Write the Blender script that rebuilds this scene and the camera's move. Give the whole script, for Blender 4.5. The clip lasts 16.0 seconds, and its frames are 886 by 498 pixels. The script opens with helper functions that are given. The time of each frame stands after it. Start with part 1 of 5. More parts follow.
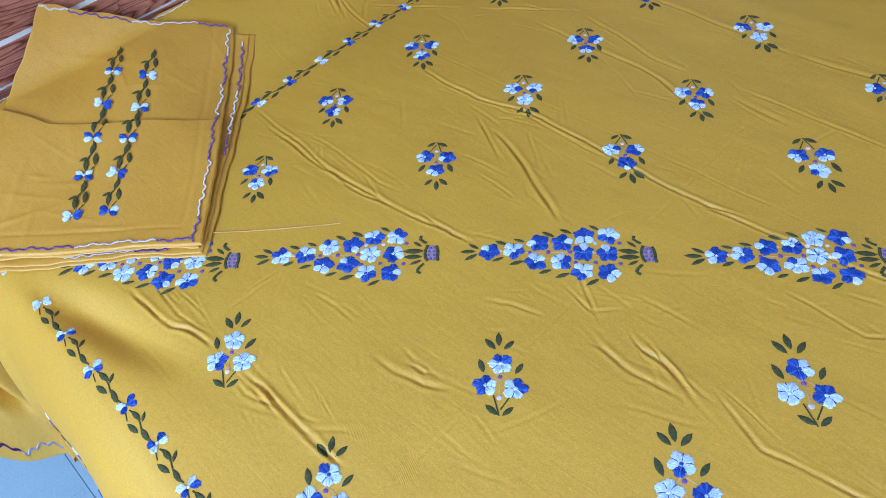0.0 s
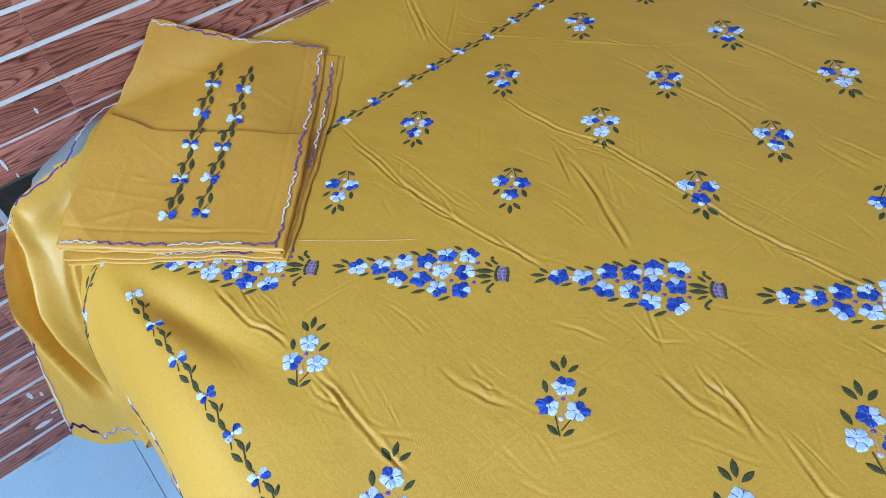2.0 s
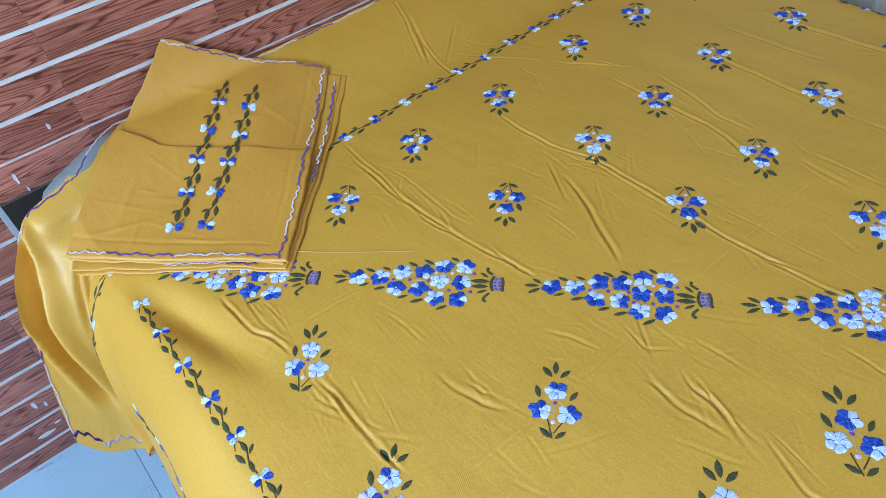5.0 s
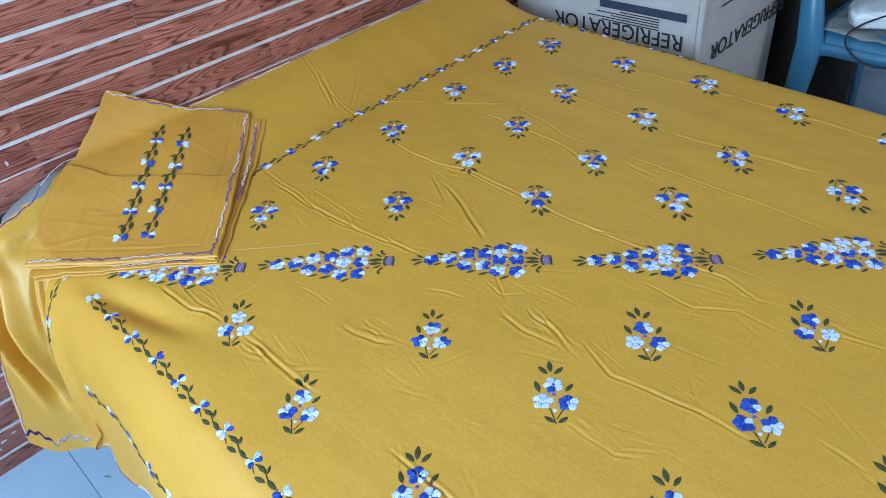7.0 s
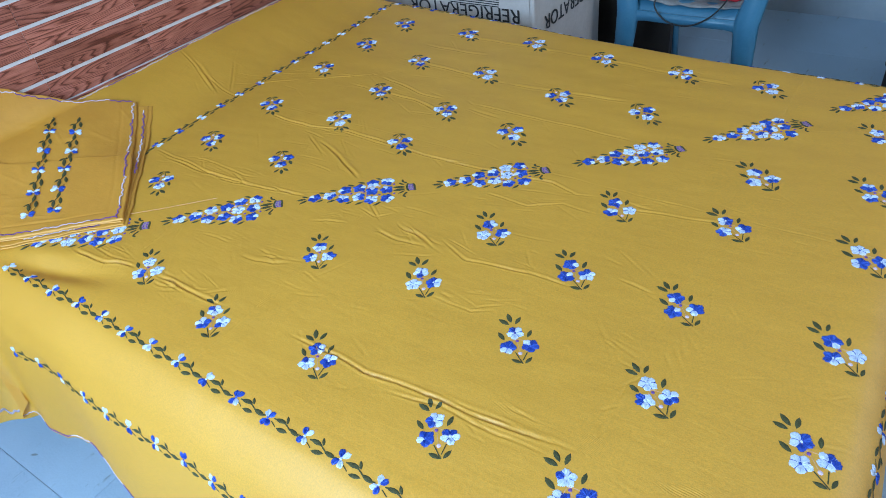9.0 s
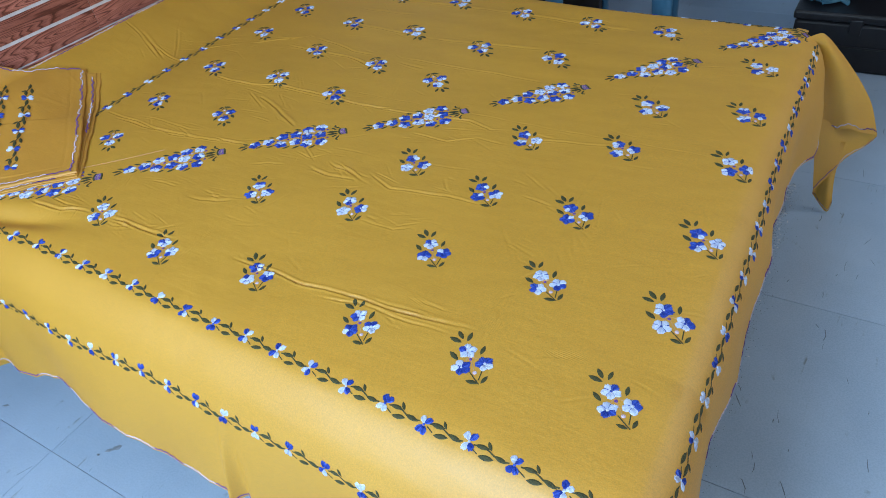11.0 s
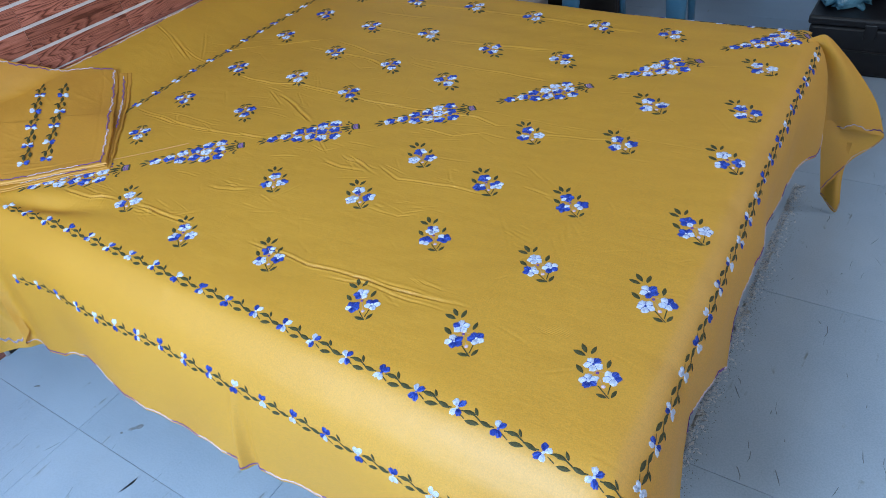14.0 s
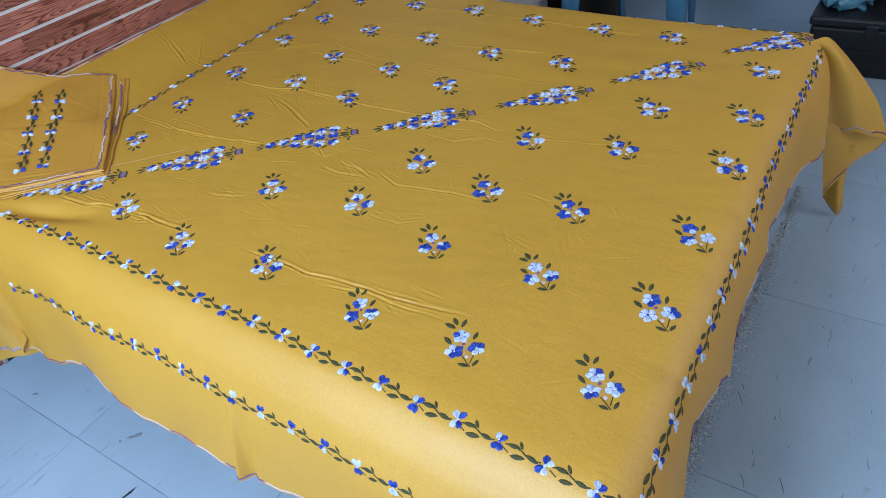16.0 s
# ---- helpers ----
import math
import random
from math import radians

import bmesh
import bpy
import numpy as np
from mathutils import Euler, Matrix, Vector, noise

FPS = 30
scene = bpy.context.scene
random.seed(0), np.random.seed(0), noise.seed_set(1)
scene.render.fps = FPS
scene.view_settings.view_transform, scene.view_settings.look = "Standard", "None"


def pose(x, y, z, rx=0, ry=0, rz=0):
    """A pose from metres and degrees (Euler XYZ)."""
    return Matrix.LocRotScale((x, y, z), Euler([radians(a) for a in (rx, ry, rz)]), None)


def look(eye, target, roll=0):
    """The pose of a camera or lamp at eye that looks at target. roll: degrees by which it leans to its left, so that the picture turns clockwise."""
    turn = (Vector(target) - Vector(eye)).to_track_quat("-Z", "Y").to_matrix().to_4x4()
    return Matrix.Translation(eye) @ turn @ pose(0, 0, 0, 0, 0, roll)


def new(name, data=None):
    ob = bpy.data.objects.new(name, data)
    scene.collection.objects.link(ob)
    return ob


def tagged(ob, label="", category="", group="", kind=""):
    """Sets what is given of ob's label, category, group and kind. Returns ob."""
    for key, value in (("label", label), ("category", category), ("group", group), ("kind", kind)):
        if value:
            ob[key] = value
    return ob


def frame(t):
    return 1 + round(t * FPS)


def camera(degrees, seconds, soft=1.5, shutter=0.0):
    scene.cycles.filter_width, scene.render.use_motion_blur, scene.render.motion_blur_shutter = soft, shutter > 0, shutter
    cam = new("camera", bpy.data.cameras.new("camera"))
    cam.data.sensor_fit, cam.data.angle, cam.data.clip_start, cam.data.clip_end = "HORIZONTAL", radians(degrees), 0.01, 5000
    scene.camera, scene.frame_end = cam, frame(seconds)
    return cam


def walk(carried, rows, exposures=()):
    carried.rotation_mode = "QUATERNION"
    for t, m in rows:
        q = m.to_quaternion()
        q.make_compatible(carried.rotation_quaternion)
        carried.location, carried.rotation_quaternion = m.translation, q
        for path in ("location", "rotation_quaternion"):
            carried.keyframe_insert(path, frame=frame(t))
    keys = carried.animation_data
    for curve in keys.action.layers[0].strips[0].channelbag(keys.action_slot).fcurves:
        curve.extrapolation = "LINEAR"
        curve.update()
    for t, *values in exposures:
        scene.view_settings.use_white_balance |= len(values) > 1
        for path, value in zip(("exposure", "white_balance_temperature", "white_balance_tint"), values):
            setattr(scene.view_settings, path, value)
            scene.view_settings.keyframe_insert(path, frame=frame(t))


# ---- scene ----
cam = camera(64.7, 16.0, soft=0.32)
PATH = [
    (0, (1.239, -0.486, 1.269), (0.199, 0.346, -0.223), -10.0),
    (0.5, (1.238, -0.504, 1.281), (0.077, 0.262, -0.156), -10.6),
    (1, (1.245, -0.508, 1.282), (0.063, 0.233, -0.152), -11.0),
    (1.5, (1.245, -0.511, 1.285), (0.071, 0.244, -0.148), -10.4),
    (2, (1.247, -0.516, 1.288), (0.06, 0.238, -0.135), -10.5),
    (2.5, (1.249, -0.519, 1.289), (0.054, 0.226, -0.13), -10.5),
    (3, (1.25, -0.523, 1.293), (0.044, 0.22, -0.12), -10.5),
    (5.5, (1.299, -0.544, 1.314), (0.083, 0.281, -0.043), -9.4),
    (6, (1.371, -0.583, 1.332), (0.161, 0.317, 0.018), -8.4),
    (6.5, (1.45, -0.634, 1.342), (0.255, 0.332, 0.061), -8.1),
    (7, (1.541, -0.676, 1.349), (0.353, 0.359, 0.117), -7.5),
    (7.5, (1.608, -0.709, 1.346), (0.479, 0.377, 0.103), -7.1),
    (8, (1.656, -0.734, 1.353), (0.582, 0.4, 0.104), -7.4),
    (8.5, (1.689, -0.783, 1.358), (0.676, 0.422, 0.124), -7.2),
    (9, (1.755, -0.855, 1.36), (0.77, 0.371, 0.125), -7.9),
    (9.5, (1.804, -0.892, 1.363), (0.849, 0.366, 0.136), -8.0),
    (10, (1.843, -0.921, 1.36), (0.946, 0.351, 0.105), -8.0),
    (12.5, (1.996, -0.987, 1.356), (1.047, 0.224, 0.079), -10.2),
    (12.8, (1.997, -0.99, 1.357), (1.034, 0.221, 0.089), -10.1),
    (13, (2.0, -0.991, 1.354), (1.033, 0.222, 0.091), -9.9),
    (13.5, (2.004, -0.996, 1.359), (1.027, 0.221, 0.108), -10.0),
    (14, (2.005, -1.002, 1.358), (1.026, 0.218, 0.112), -9.8),
    (14.5, (1.999, -1.0, 1.356), (1.031, 0.225, 0.106), -9.3),
    (15, (1.991, -0.995, 1.356), (1.031, 0.231, 0.101), -9.7),
    (15.5, (1.993, -0.992, 1.359), (1.02, 0.227, 0.106), -9.7),
    (16, (1.997, -0.986, 1.359), (1.016, 0.234, 0.115), -10.1),
]
EXPOSURES = [(0.0, 0.22, 5750, 9), (0.4, 0.16, 6000, 9), (9.0, 0.17, 6000, 9), (10.0, -0.05, 6250, 12), (12.3, -0.09, 6600, 17), (16.0, -0.09, 6600, 17)]
walk(cam, [(t, look(eye, target, roll)) for t, eye, target, roll in PATH], EXPOSURES)

# ---- world, daylight and lamps ----
world = bpy.data.worlds.new("world")
scene.world = world
world.use_nodes = True
wn = world.node_tree.nodes
sky = wn.new("ShaderNodeTexSky")
sky.sky_type = "NISHITA"
sky.sun_disc = False
sky.sun_elevation, sky.sun_rotation = radians(50), radians(180)
wn["Background"].inputs[1].default_value = 0.12
world.node_tree.links.new(sky.outputs[0], wn["Background"].inputs[0])


def opening_light(name, m, width, height, watts, colour):
    data = bpy.data.lights.new(name, "AREA")
    data.shape, data.size, data.size_y, data.energy, data.color = "RECTANGLE", width, height, watts, colour
    ob = new(name, data)
    ob.matrix_world = m
    return ob


opening_light("window_daylight", look((1.20, -2.47, 1.85), (1.15, 0.2, 0.70)), 0.95, 1.0, 107, (0.56, 0.80, 1.02))
# added fill from the east for the foot side and floor; no source known
opening_light("side_fill_light", look((3.66, 0.95, 1.8), (1.2, 0.2, 0.5)), 1.1, 1.1, 22, (0.90, 0.92, 0.92))

# ---- materials ----


def material(name, rough=0.6, metal=0.0, spec=0.5):
    mat = bpy.data.materials.new(name)
    mat.use_nodes = True
    b = mat.node_tree.nodes["Principled BSDF"]
    b.inputs["Roughness"].default_value, b.inputs["Metallic"].default_value = rough, metal
    b.inputs["Specular IOR Level"].default_value = spec
    return mat, mat.node_tree.nodes, mat.node_tree.links, b


def coords(n, l, scale=(1, 1, 1), shift=False):
    """Object coordinates, scaled; shift: moved by the object's random number, so that alike pieces differ."""
    tc, mp = n.new("ShaderNodeTexCoord"), n.new("ShaderNodeMapping")
    mp.inputs["Scale"].default_value = scale
    l.new(tc.outputs["Object"], mp.inputs["Vector"])
    if shift:
        info, mul = n.new("ShaderNodeObjectInfo"), n.new("ShaderNodeMath")
        mul.operation = "MULTIPLY"
        mul.inputs[1].default_value = 37.0
        l.new(info.outputs["Random"], mul.inputs[0])
        l.new(mul.outputs[0], mp.inputs["Location"])
    return mp.outputs[0]


def noise_tex(n, l, vec, scale, detail=4.0, rough=0.55, distort=0.0):
    t = n.new("ShaderNodeTexNoise")
    t.inputs["Scale"].default_value, t.inputs["Detail"].default_value = scale, detail
    t.inputs["Roughness"].default_value, t.inputs["Distortion"].default_value = rough, distort
    l.new(vec, t.inputs["Vector"])
    return t.outputs[0]


def ramp(n, l, fac, stops):
    r = n.new("ShaderNodeValToRGB")
    e = r.color_ramp.elements
    while len(e) < len(stops):
        e.new(0.5)
    for k, (p, c) in enumerate(stops):
        e[k].position, e[k].color = p, (*c, 1)
    l.new(fac, r.inputs[0])
    return r.outputs[0]


def mix(n, l, fac, a, b, mode="MIX"):
    m = n.new("ShaderNodeMix")
    m.data_type, m.blend_type = "RGBA", mode
    if isinstance(fac, float):
        m.inputs[0].default_value = fac
    else:
        l.new(fac, m.inputs[0])
    for sock, v in ((m.inputs[6], a), (m.inputs[7], b)):
        if isinstance(v, tuple):
            sock.default_value = (*v, 1)
        else:
            l.new(v, sock)
    return m.outputs[2]


def bump(n, l, b, height, strength, dist):
    bp = n.new("ShaderNodeBump")
    bp.inputs["Strength"].default_value, bp.inputs["Distance"].default_value = strength, dist
    l.new(height, bp.inputs["Height"])
    l.new(bp.outputs[0], b.inputs["Normal"])


def fabric(name, dark, light, rough=0.7, spec=0.3, thin=0.0):
    """Woven cotton; thin: the share of light that goes through the cloth."""
    mat, n, l, b = material(name, rough, 0.0, spec)
    v = coords(n, l)
    broad = noise_tex(n, l, v, 5.0, 4.0, 0.6)
    fine = noise_tex(n, l, v, 420.0, 2.0, 0.7)
    base = ramp(n, l, broad, [(0.3, dark), (0.7, light)])
    colour = mix(n, l, 0.26, base, ramp(n, l, fine, [(0.3, tuple(0.55 * c for c in dark)), (0.7, tuple(1.3 * c for c in light))]))
    l.new(colour, b.inputs["Base Color"])
    weave = noise_tex(n, l, coords(n, l, (620, 620, 620)), 1.0, 1.0, 0.5)
    crumple = noise_tex(n, l, v, 17.0, 6.0, 0.58)
    # fine wrinkles, drawn out along the cloth
    lines = noise_tex(n, l, coords(n, l, (9, 62, 30)), 1.0, 3.0, 0.6, 0.6)
    streaks = n.new("ShaderNodeMath")
    streaks.operation = "MULTIPLY_ADD"
    streaks.inputs[1].default_value = 0.28
    l.new(lines, streaks.inputs[0])
    l.new(crumple, streaks.inputs[2])
    facets = n.new("ShaderNodeTexVoronoi")
    facets.inputs["Scale"].default_value = 1.0
    warp = n.new("ShaderNodeVectorMath")
    warp.operation = "MULTIPLY_ADD"
    warp.inputs[1].default_value = (13.0, 17.0, 15.0)
    l.new(v, warp.inputs[0])
    swirl = n.new("ShaderNodeTexNoise")
    swirl.inputs["Scale"].default_value, swirl.inputs["Detail"].default_value = 6.0, 3.0
    l.new(v, swirl.inputs["Vector"])
    l.new(swirl.outputs["Color"], warp.inputs[2])
    l.new(warp.outputs[0], facets.inputs["Vector"])
    patchy = n.new("ShaderNodeMath")
    patchy.operation = "MULTIPLY_ADD"
    patchy.inputs[1].default_value = 0.45
    l.new(facets.outputs["Distance"], patchy.inputs[0])
    l.new(streaks.outputs[0], patchy.inputs[2])
    add = n.new("ShaderNodeMath")
    add.operation = "MULTIPLY_ADD"
    add.inputs[1].default_value = 0.09
    l.new(weave, add.inputs[0])
    l.new(patchy.outputs[0], add.inputs[2])
    bump(n, l, b, add.outputs[0], 0.40, 0.0042)
    b.inputs["IOR"].default_value = 1.7
    if thin:
        veil, both = n.new("ShaderNodeBsdfTranslucent"), n.new("ShaderNodeMixShader")
        l.new(colour, veil.inputs["Color"])
        both.inputs[0].default_value = thin
        l.new(b.outputs[0], both.inputs[1])
        l.new(veil.outputs[0], both.inputs[2])
        l.new(both.outputs[0], n["Material Output"].inputs["Surface"])
    return mat


def thread(name, dark, light, rough=0.6):
    mat, n, l, b = material(name, rough, 0.0, 0.2)
    v = coords(n, l, (1, 1, 1), True)
    t = noise_tex(n, l, v, 420.0, 2.0, 0.6, 1.5)
    l.new(ramp(n, l, t, [(0.3, dark), (0.62, light)]), b.inputs["Base Color"])
    bump(n, l, b, t, 0.6, 0.001)
    return mat


def plain(name, dark, light, scale=20.0, rough=0.6, metal=0.0, spec=0.5, relief=0.15, depth=0.002):
    mat, n, l, b = material(name, rough, metal, spec)
    v = coords(n, l)
    big, small = noise_tex(n, l, v, scale, 5.0, 0.6), noise_tex(n, l, v, scale * 14, 3.0, 0.6)
    c = ramp(n, l, big, [(0.3, dark), (0.7, light)])
    l.new(mix(n, l, 0.25, c, ramp(n, l, small, [(0.35, dark), (0.65, light)])), b.inputs["Base Color"])
    bump(n, l, b, small, relief, depth)
    return mat


M_SHEET = fabric("mustard_cotton", (0.745, 0.374, 0.014), (0.810, 0.414, 0.020), 0.59, 0.95, 0.25)
M_CASE = fabric("mustard_pillow_cotton", (0.60, 0.266, 0.006), (0.67, 0.308, 0.009), 0.64, 0.85, 0.10)
M_TICKING = fabric("mattress_ticking", (0.19, 0.20, 0.21), (0.27, 0.28, 0.29))
M_WHITE = thread("white_thread", (0.42, 0.51, 0.72), (0.72, 0.78, 0.90))
M_BLUE = thread("blue_thread", (0.008, 0.021, 0.21), (0.034, 0.088, 0.47))
M_WHITE_DULL = thread("shaded_white_thread", (0.34, 0.44, 0.68), (0.60, 0.70, 0.88))
M_BLUE_LIGHT = thread("light_blue_thread", (0.03, 0.07, 0.40), (0.07, 0.16, 0.66))
M_GREEN = thread("green_thread", (0.024, 0.027, 0.013), (0.085, 0.088, 0.040))
M_LILAC = thread("lilac_thread", (0.50, 0.36, 0.48), (0.72, 0.58, 0.68))
M_MAUVE = thread("dull_mauve_thread", (0.22, 0.15, 0.20), (0.36, 0.27, 0.33))
M_HEM = thread("pale_hem_thread", (0.50, 0.42, 0.52), (0.74, 0.66, 0.76))
M_PURPLE = thread("purple_thread", (0.09, 0.035, 0.22), (0.20, 0.10, 0.38))
M_BARE = thread("bare_thread", (0.60, 0.34, 0.20), (0.72, 0.46, 0.30))


def wood_material():
    """Printed wood: bold dark growth lines that run along the plank, over a red-brown ground with fine pores."""
    mat, n, l, b = material("wood_look_tile", 0.34, 0.0, 0.5)
    v = coords(n, l, (1, 1, 1), True)

    def stretched(y, z):
        m = n.new("ShaderNodeMapping")
        m.inputs["Scale"].default_value = (1.0, y, z)
        l.new(v, m.inputs["Vector"])
        return m.outputs[0]

    flow = noise_tex(n, l, stretched(2.4, 27.0), 1.0, 1.5, 0.40, 0.15)
    rings = n.new("ShaderNodeMath")
    rings.operation = "MULTIPLY"
    rings.inputs[1].default_value = 21.0
    l.new(flow, rings.inputs[0])
    ragged_edge = noise_tex(n, l, stretched(22.0, 260.0), 1.0, 2.0, 0.6)
    shake = n.new("ShaderNodeMath")
    shake.operation = "MULTIPLY_ADD"
    shake.inputs[1].default_value = 0.35
    l.new(ragged_edge, shake.inputs[0])
    l.new(rings.outputs[0], shake.inputs[2])
    frac = n.new("ShaderNodeMath")
    frac.operation = "FRACT"
    l.new(shake.outputs[0], frac.inputs[0])
    grain = ramp(n, l, frac.outputs[0], [(0.0, (0.15, 0.037, 0.028)), (0.14, (0.21, 0.056, 0.040)), (0.26, (0.46, 0.157, 0.113)), (0.78, (0.61, 0.232, 0.174)), (0.97, (0.36, 0.111, 0.081))])
    tone = noise_tex(n, l, stretched(2.2, 9.0), 1.0, 2.0, 0.5)
    tint = ramp(n, l, tone, [(0.32, (0.54, 0.47, 0.45)), (0.62, (1, 1, 1))])
    each = n.new("ShaderNodeObjectInfo")
    tint = mix(n, l, 1.0, tint, ramp(n, l, each.outputs["Random"], [(0.0, (0.74, 0.70, 0.70)), (1.0, (1, 1, 1))]), "MULTIPLY")
    fine = noise_tex(n, l, stretched(26.0, 420.0), 1.0, 4.0, 0.7)
    pores = ramp(n, l, fine, [(0.38, (0.42, 0.35, 0.34)), (0.52, (1, 1, 1))])
    c = mix(n, l, 0.8, grain, tint, "MULTIPLY")
    l.new(mix(n, l, 0.6, c, pores, "MULTIPLY"), b.inputs["Base Color"])
    bump(n, l, b, fine, 0.12, 0.001)
    return mat


def floor_material():
    mat, n, l, b = material("grey_vitrified_tile", 0.26, 0.0, 0.5)
    v = coords(n, l)
    cloud = noise_tex(n, l, v, 3.0, 5.0, 0.6)
    speck = noise_tex(n, l, v, 260.0, 2.0, 0.5)
    base = ramp(n, l, cloud, [(0.3, (0.305, 0.425, 0.56)), (0.7, (0.385, 0.52, 0.665))])
    base = mix(n, l, 0.2, base, ramp(n, l, speck, [(0.35, (0.23, 0.30, 0.40)), (0.65, (0.47, 0.57, 0.71))]))
    scratch = noise_tex(n, l, coords(n, l, (55, 7, 1)), 1.0, 3.0, 0.6, 0.4)
    spots = noise_tex(n, l, v, 17.0, 4.0, 0.7)
    marks = n.new("ShaderNodeMath")
    marks.operation = "MULTIPLY"
    for k, (src, lo, hi) in enumerate(((scratch, 0.60, 0.68), (spots, 0.52, 0.66))):
        r = n.new("ShaderNodeMapRange")
        r.inputs["From Min"].default_value, r.inputs["From Max"].default_value = lo, hi
        l.new(src, r.inputs["Value"])
        l.new(r.outputs[0], marks.inputs[k])
    l.new(mix(n, l, marks.outputs[0], base, (0.20, 0.24, 0.28)), b.inputs["Base Color"])
    rr = n.new("ShaderNodeMapRange")
    rr.inputs["To Min"].default_value, rr.inputs["To Max"].default_value = 0.2, 0.42
    l.new(cloud, rr.inputs["Value"])
    l.new(rr.outputs[0], b.inputs["Roughness"])
    return mat


M_WOOD, M_FLOOR = wood_material(), floor_material()
M_GROUT = plain("white_printed_joint", (0.52, 0.50, 0.53), (0.70, 0.69, 0.72), 30, 0.35)
M_DIRT = plain("dark_floor_joint", (0.10, 0.12, 0.14), (0.34, 0.40, 0.47), 11, 0.8)
M_PAINT = plain("cream_wall_paint", (0.40, 0.36, 0.30), (0.48, 0.43, 0.36), 3, 0.8)
M_NORTH = plain("blue_grey_wall_paint", (0.30, 0.36, 0.43), (0.38, 0.44, 0.51), 3, 0.8)
M_CEIL = plain("off_white_ceiling_paint", (0.74, 0.72, 0.68), (0.81, 0.79, 0.75), 3, 0.9)
M_CARD = plain("grey_cardboard", (0.41, 0.375, 0.37), (0.54, 0.50, 0.49), 9, 0.8)
M_INK = plain("black_print_ink", (0.012, 0.012, 0.014), (0.03, 0.03, 0.034), 60, 0.7)
M_NAVY = plain("navy_print_ink", (0.02, 0.03, 0.06), (0.04, 0.055, 0.10), 60, 0.7)
M_PLASTIC = plain("sky_blue_plastic", (0.040, 0.150, 0.26), (0.064, 0.20, 0.33), 12, 0.3, 0, 0.5, 0.05)
M_BLACK = plain("black_metal", (0.006, 0.006, 0.008), (0.016, 0.016, 0.02), 25, 0.38)
M_BAG = plain("black_bag_cloth", (0.004, 0.004, 0.005), (0.011, 0.011, 0.013), 90, 0.8)
M_DARKWOOD = plain("dark_brown_wood", (0.014, 0.010, 0.009), (0.030, 0.022, 0.018), 14, 0.55)
M_EDGE = plain("pale_board_edging", (0.30, 0.32, 0.36), (0.42, 0.44, 0.48), 30, 0.5)
M_BROWN = plain("dull_brown_edging", (0.045, 0.036, 0.036), (0.075, 0.060, 0.058), 30, 0.6)
M_TEAL = plain("teal_plastic_wrap", (0.03, 0.12, 0.20), (0.12, 0.30, 0.40), 30, 0.25)
M_PACK = plain("white_packet_plastic", (0.62, 0.66, 0.70), (0.80, 0.82, 0.84), 16, 0.3)
M_RED = plain("red_packet_plastic", (0.42, 0.012, 0.03), (0.60, 0.03, 0.05), 16, 0.3)
M_GREYCLOTH = plain("grey_seat_cloth", (0.16, 0.16, 0.17), (0.30, 0.30, 0.31), 30, 0.9)
M_CABLE = plain("black_cable", (0.008, 0.008, 0.01), (0.016, 0.016, 0.018), 60, 0.45)
M_YELLOW = plain("yellow_plastic", (0.55, 0.38, 0.02), (0.68, 0.46, 0.04), 30, 0.4)

# ---- mesh helpers ----


def mesh_object(name, bm, mats, smooth=False):
    me = bpy.data.meshes.new(name)
    bmesh.ops.recalc_face_normals(bm, faces=bm.faces[:])
    bm.to_mesh(me)
    bm.free()
    for m in mats if isinstance(mats, (list, tuple)) else [mats]:
        me.materials.append(m)
    if smooth:
        me.polygons.foreach_set("use_smooth", [True] * len(me.polygons))
    return new(name, me)


def part(name, bm, mats, parent, label="", smooth=False):
    ob = mesh_object(name, bm, mats, smooth)
    ob.parent = parent
    return tagged(ob, label) if label else ob


def box(bm, lo, hi, bevel=0.0, segments=2):
    """A box between two corners, with rounded edges."""
    c, s = [(a + b) / 2 for a, b in zip(lo, hi)], [b - a for a, b in zip(lo, hi)]
    r = bmesh.ops.create_cube(bm, size=1, matrix=Matrix.LocRotScale(c, None, s))
    if bevel:
        edges = list({e for v in r["verts"] for e in v.link_edges})
        bmesh.ops.bevel(bm, geom=edges, offset=bevel, segments=segments, profile=0.5, affect="EDGES", clamp_overlap=True)
    return bm


def tube(bm, pts, radii, sides=8, flat=1.0):
    """A tube through points, with a radius at each; flat: how far its section is pressed in the second direction."""
    pts = [Vector(p) for p in pts]
    rings, side = [], None
    for k, p in enumerate(pts):
        d = (pts[min(k + 1, len(pts) - 1)] - pts[max(k - 1, 0)]).normalized()
        if side is None:
            side = d.cross(Vector((0, 0, 1)) if abs(d.z) < 0.9 else Vector((1, 0, 0)))
        side = (side - d * side.dot(d)).normalized()
        up, r = d.cross(side), radii[k] if isinstance(radii, (list, tuple)) else radii
        rings.append([bm.verts.new(p + side * (r * math.cos(a)) + up * (r * flat * math.sin(a))) for a in (2 * math.pi * j / sides for j in range(sides))])
    for a, b in zip(rings, rings[1:]):
        for j in range(sides):
            bm.faces.new((a[j], a[(j + 1) % sides], b[(j + 1) % sides], b[j]))
    bm.faces.new(rings[0][::-1])
    bm.faces.new(rings[-1])
    return bm


def smoothstep(lo, hi, v):
    t = np.clip((v - lo) / (hi - lo), 0, 1)
    return t * t * (3 - 2 * t)


# ---- the room ----
FLOOR_X1, FLOOR_Y0, FLOOR_Y1, CEILING = 3.7, -2.5, 2.75, 2.75
TILE = 0.6


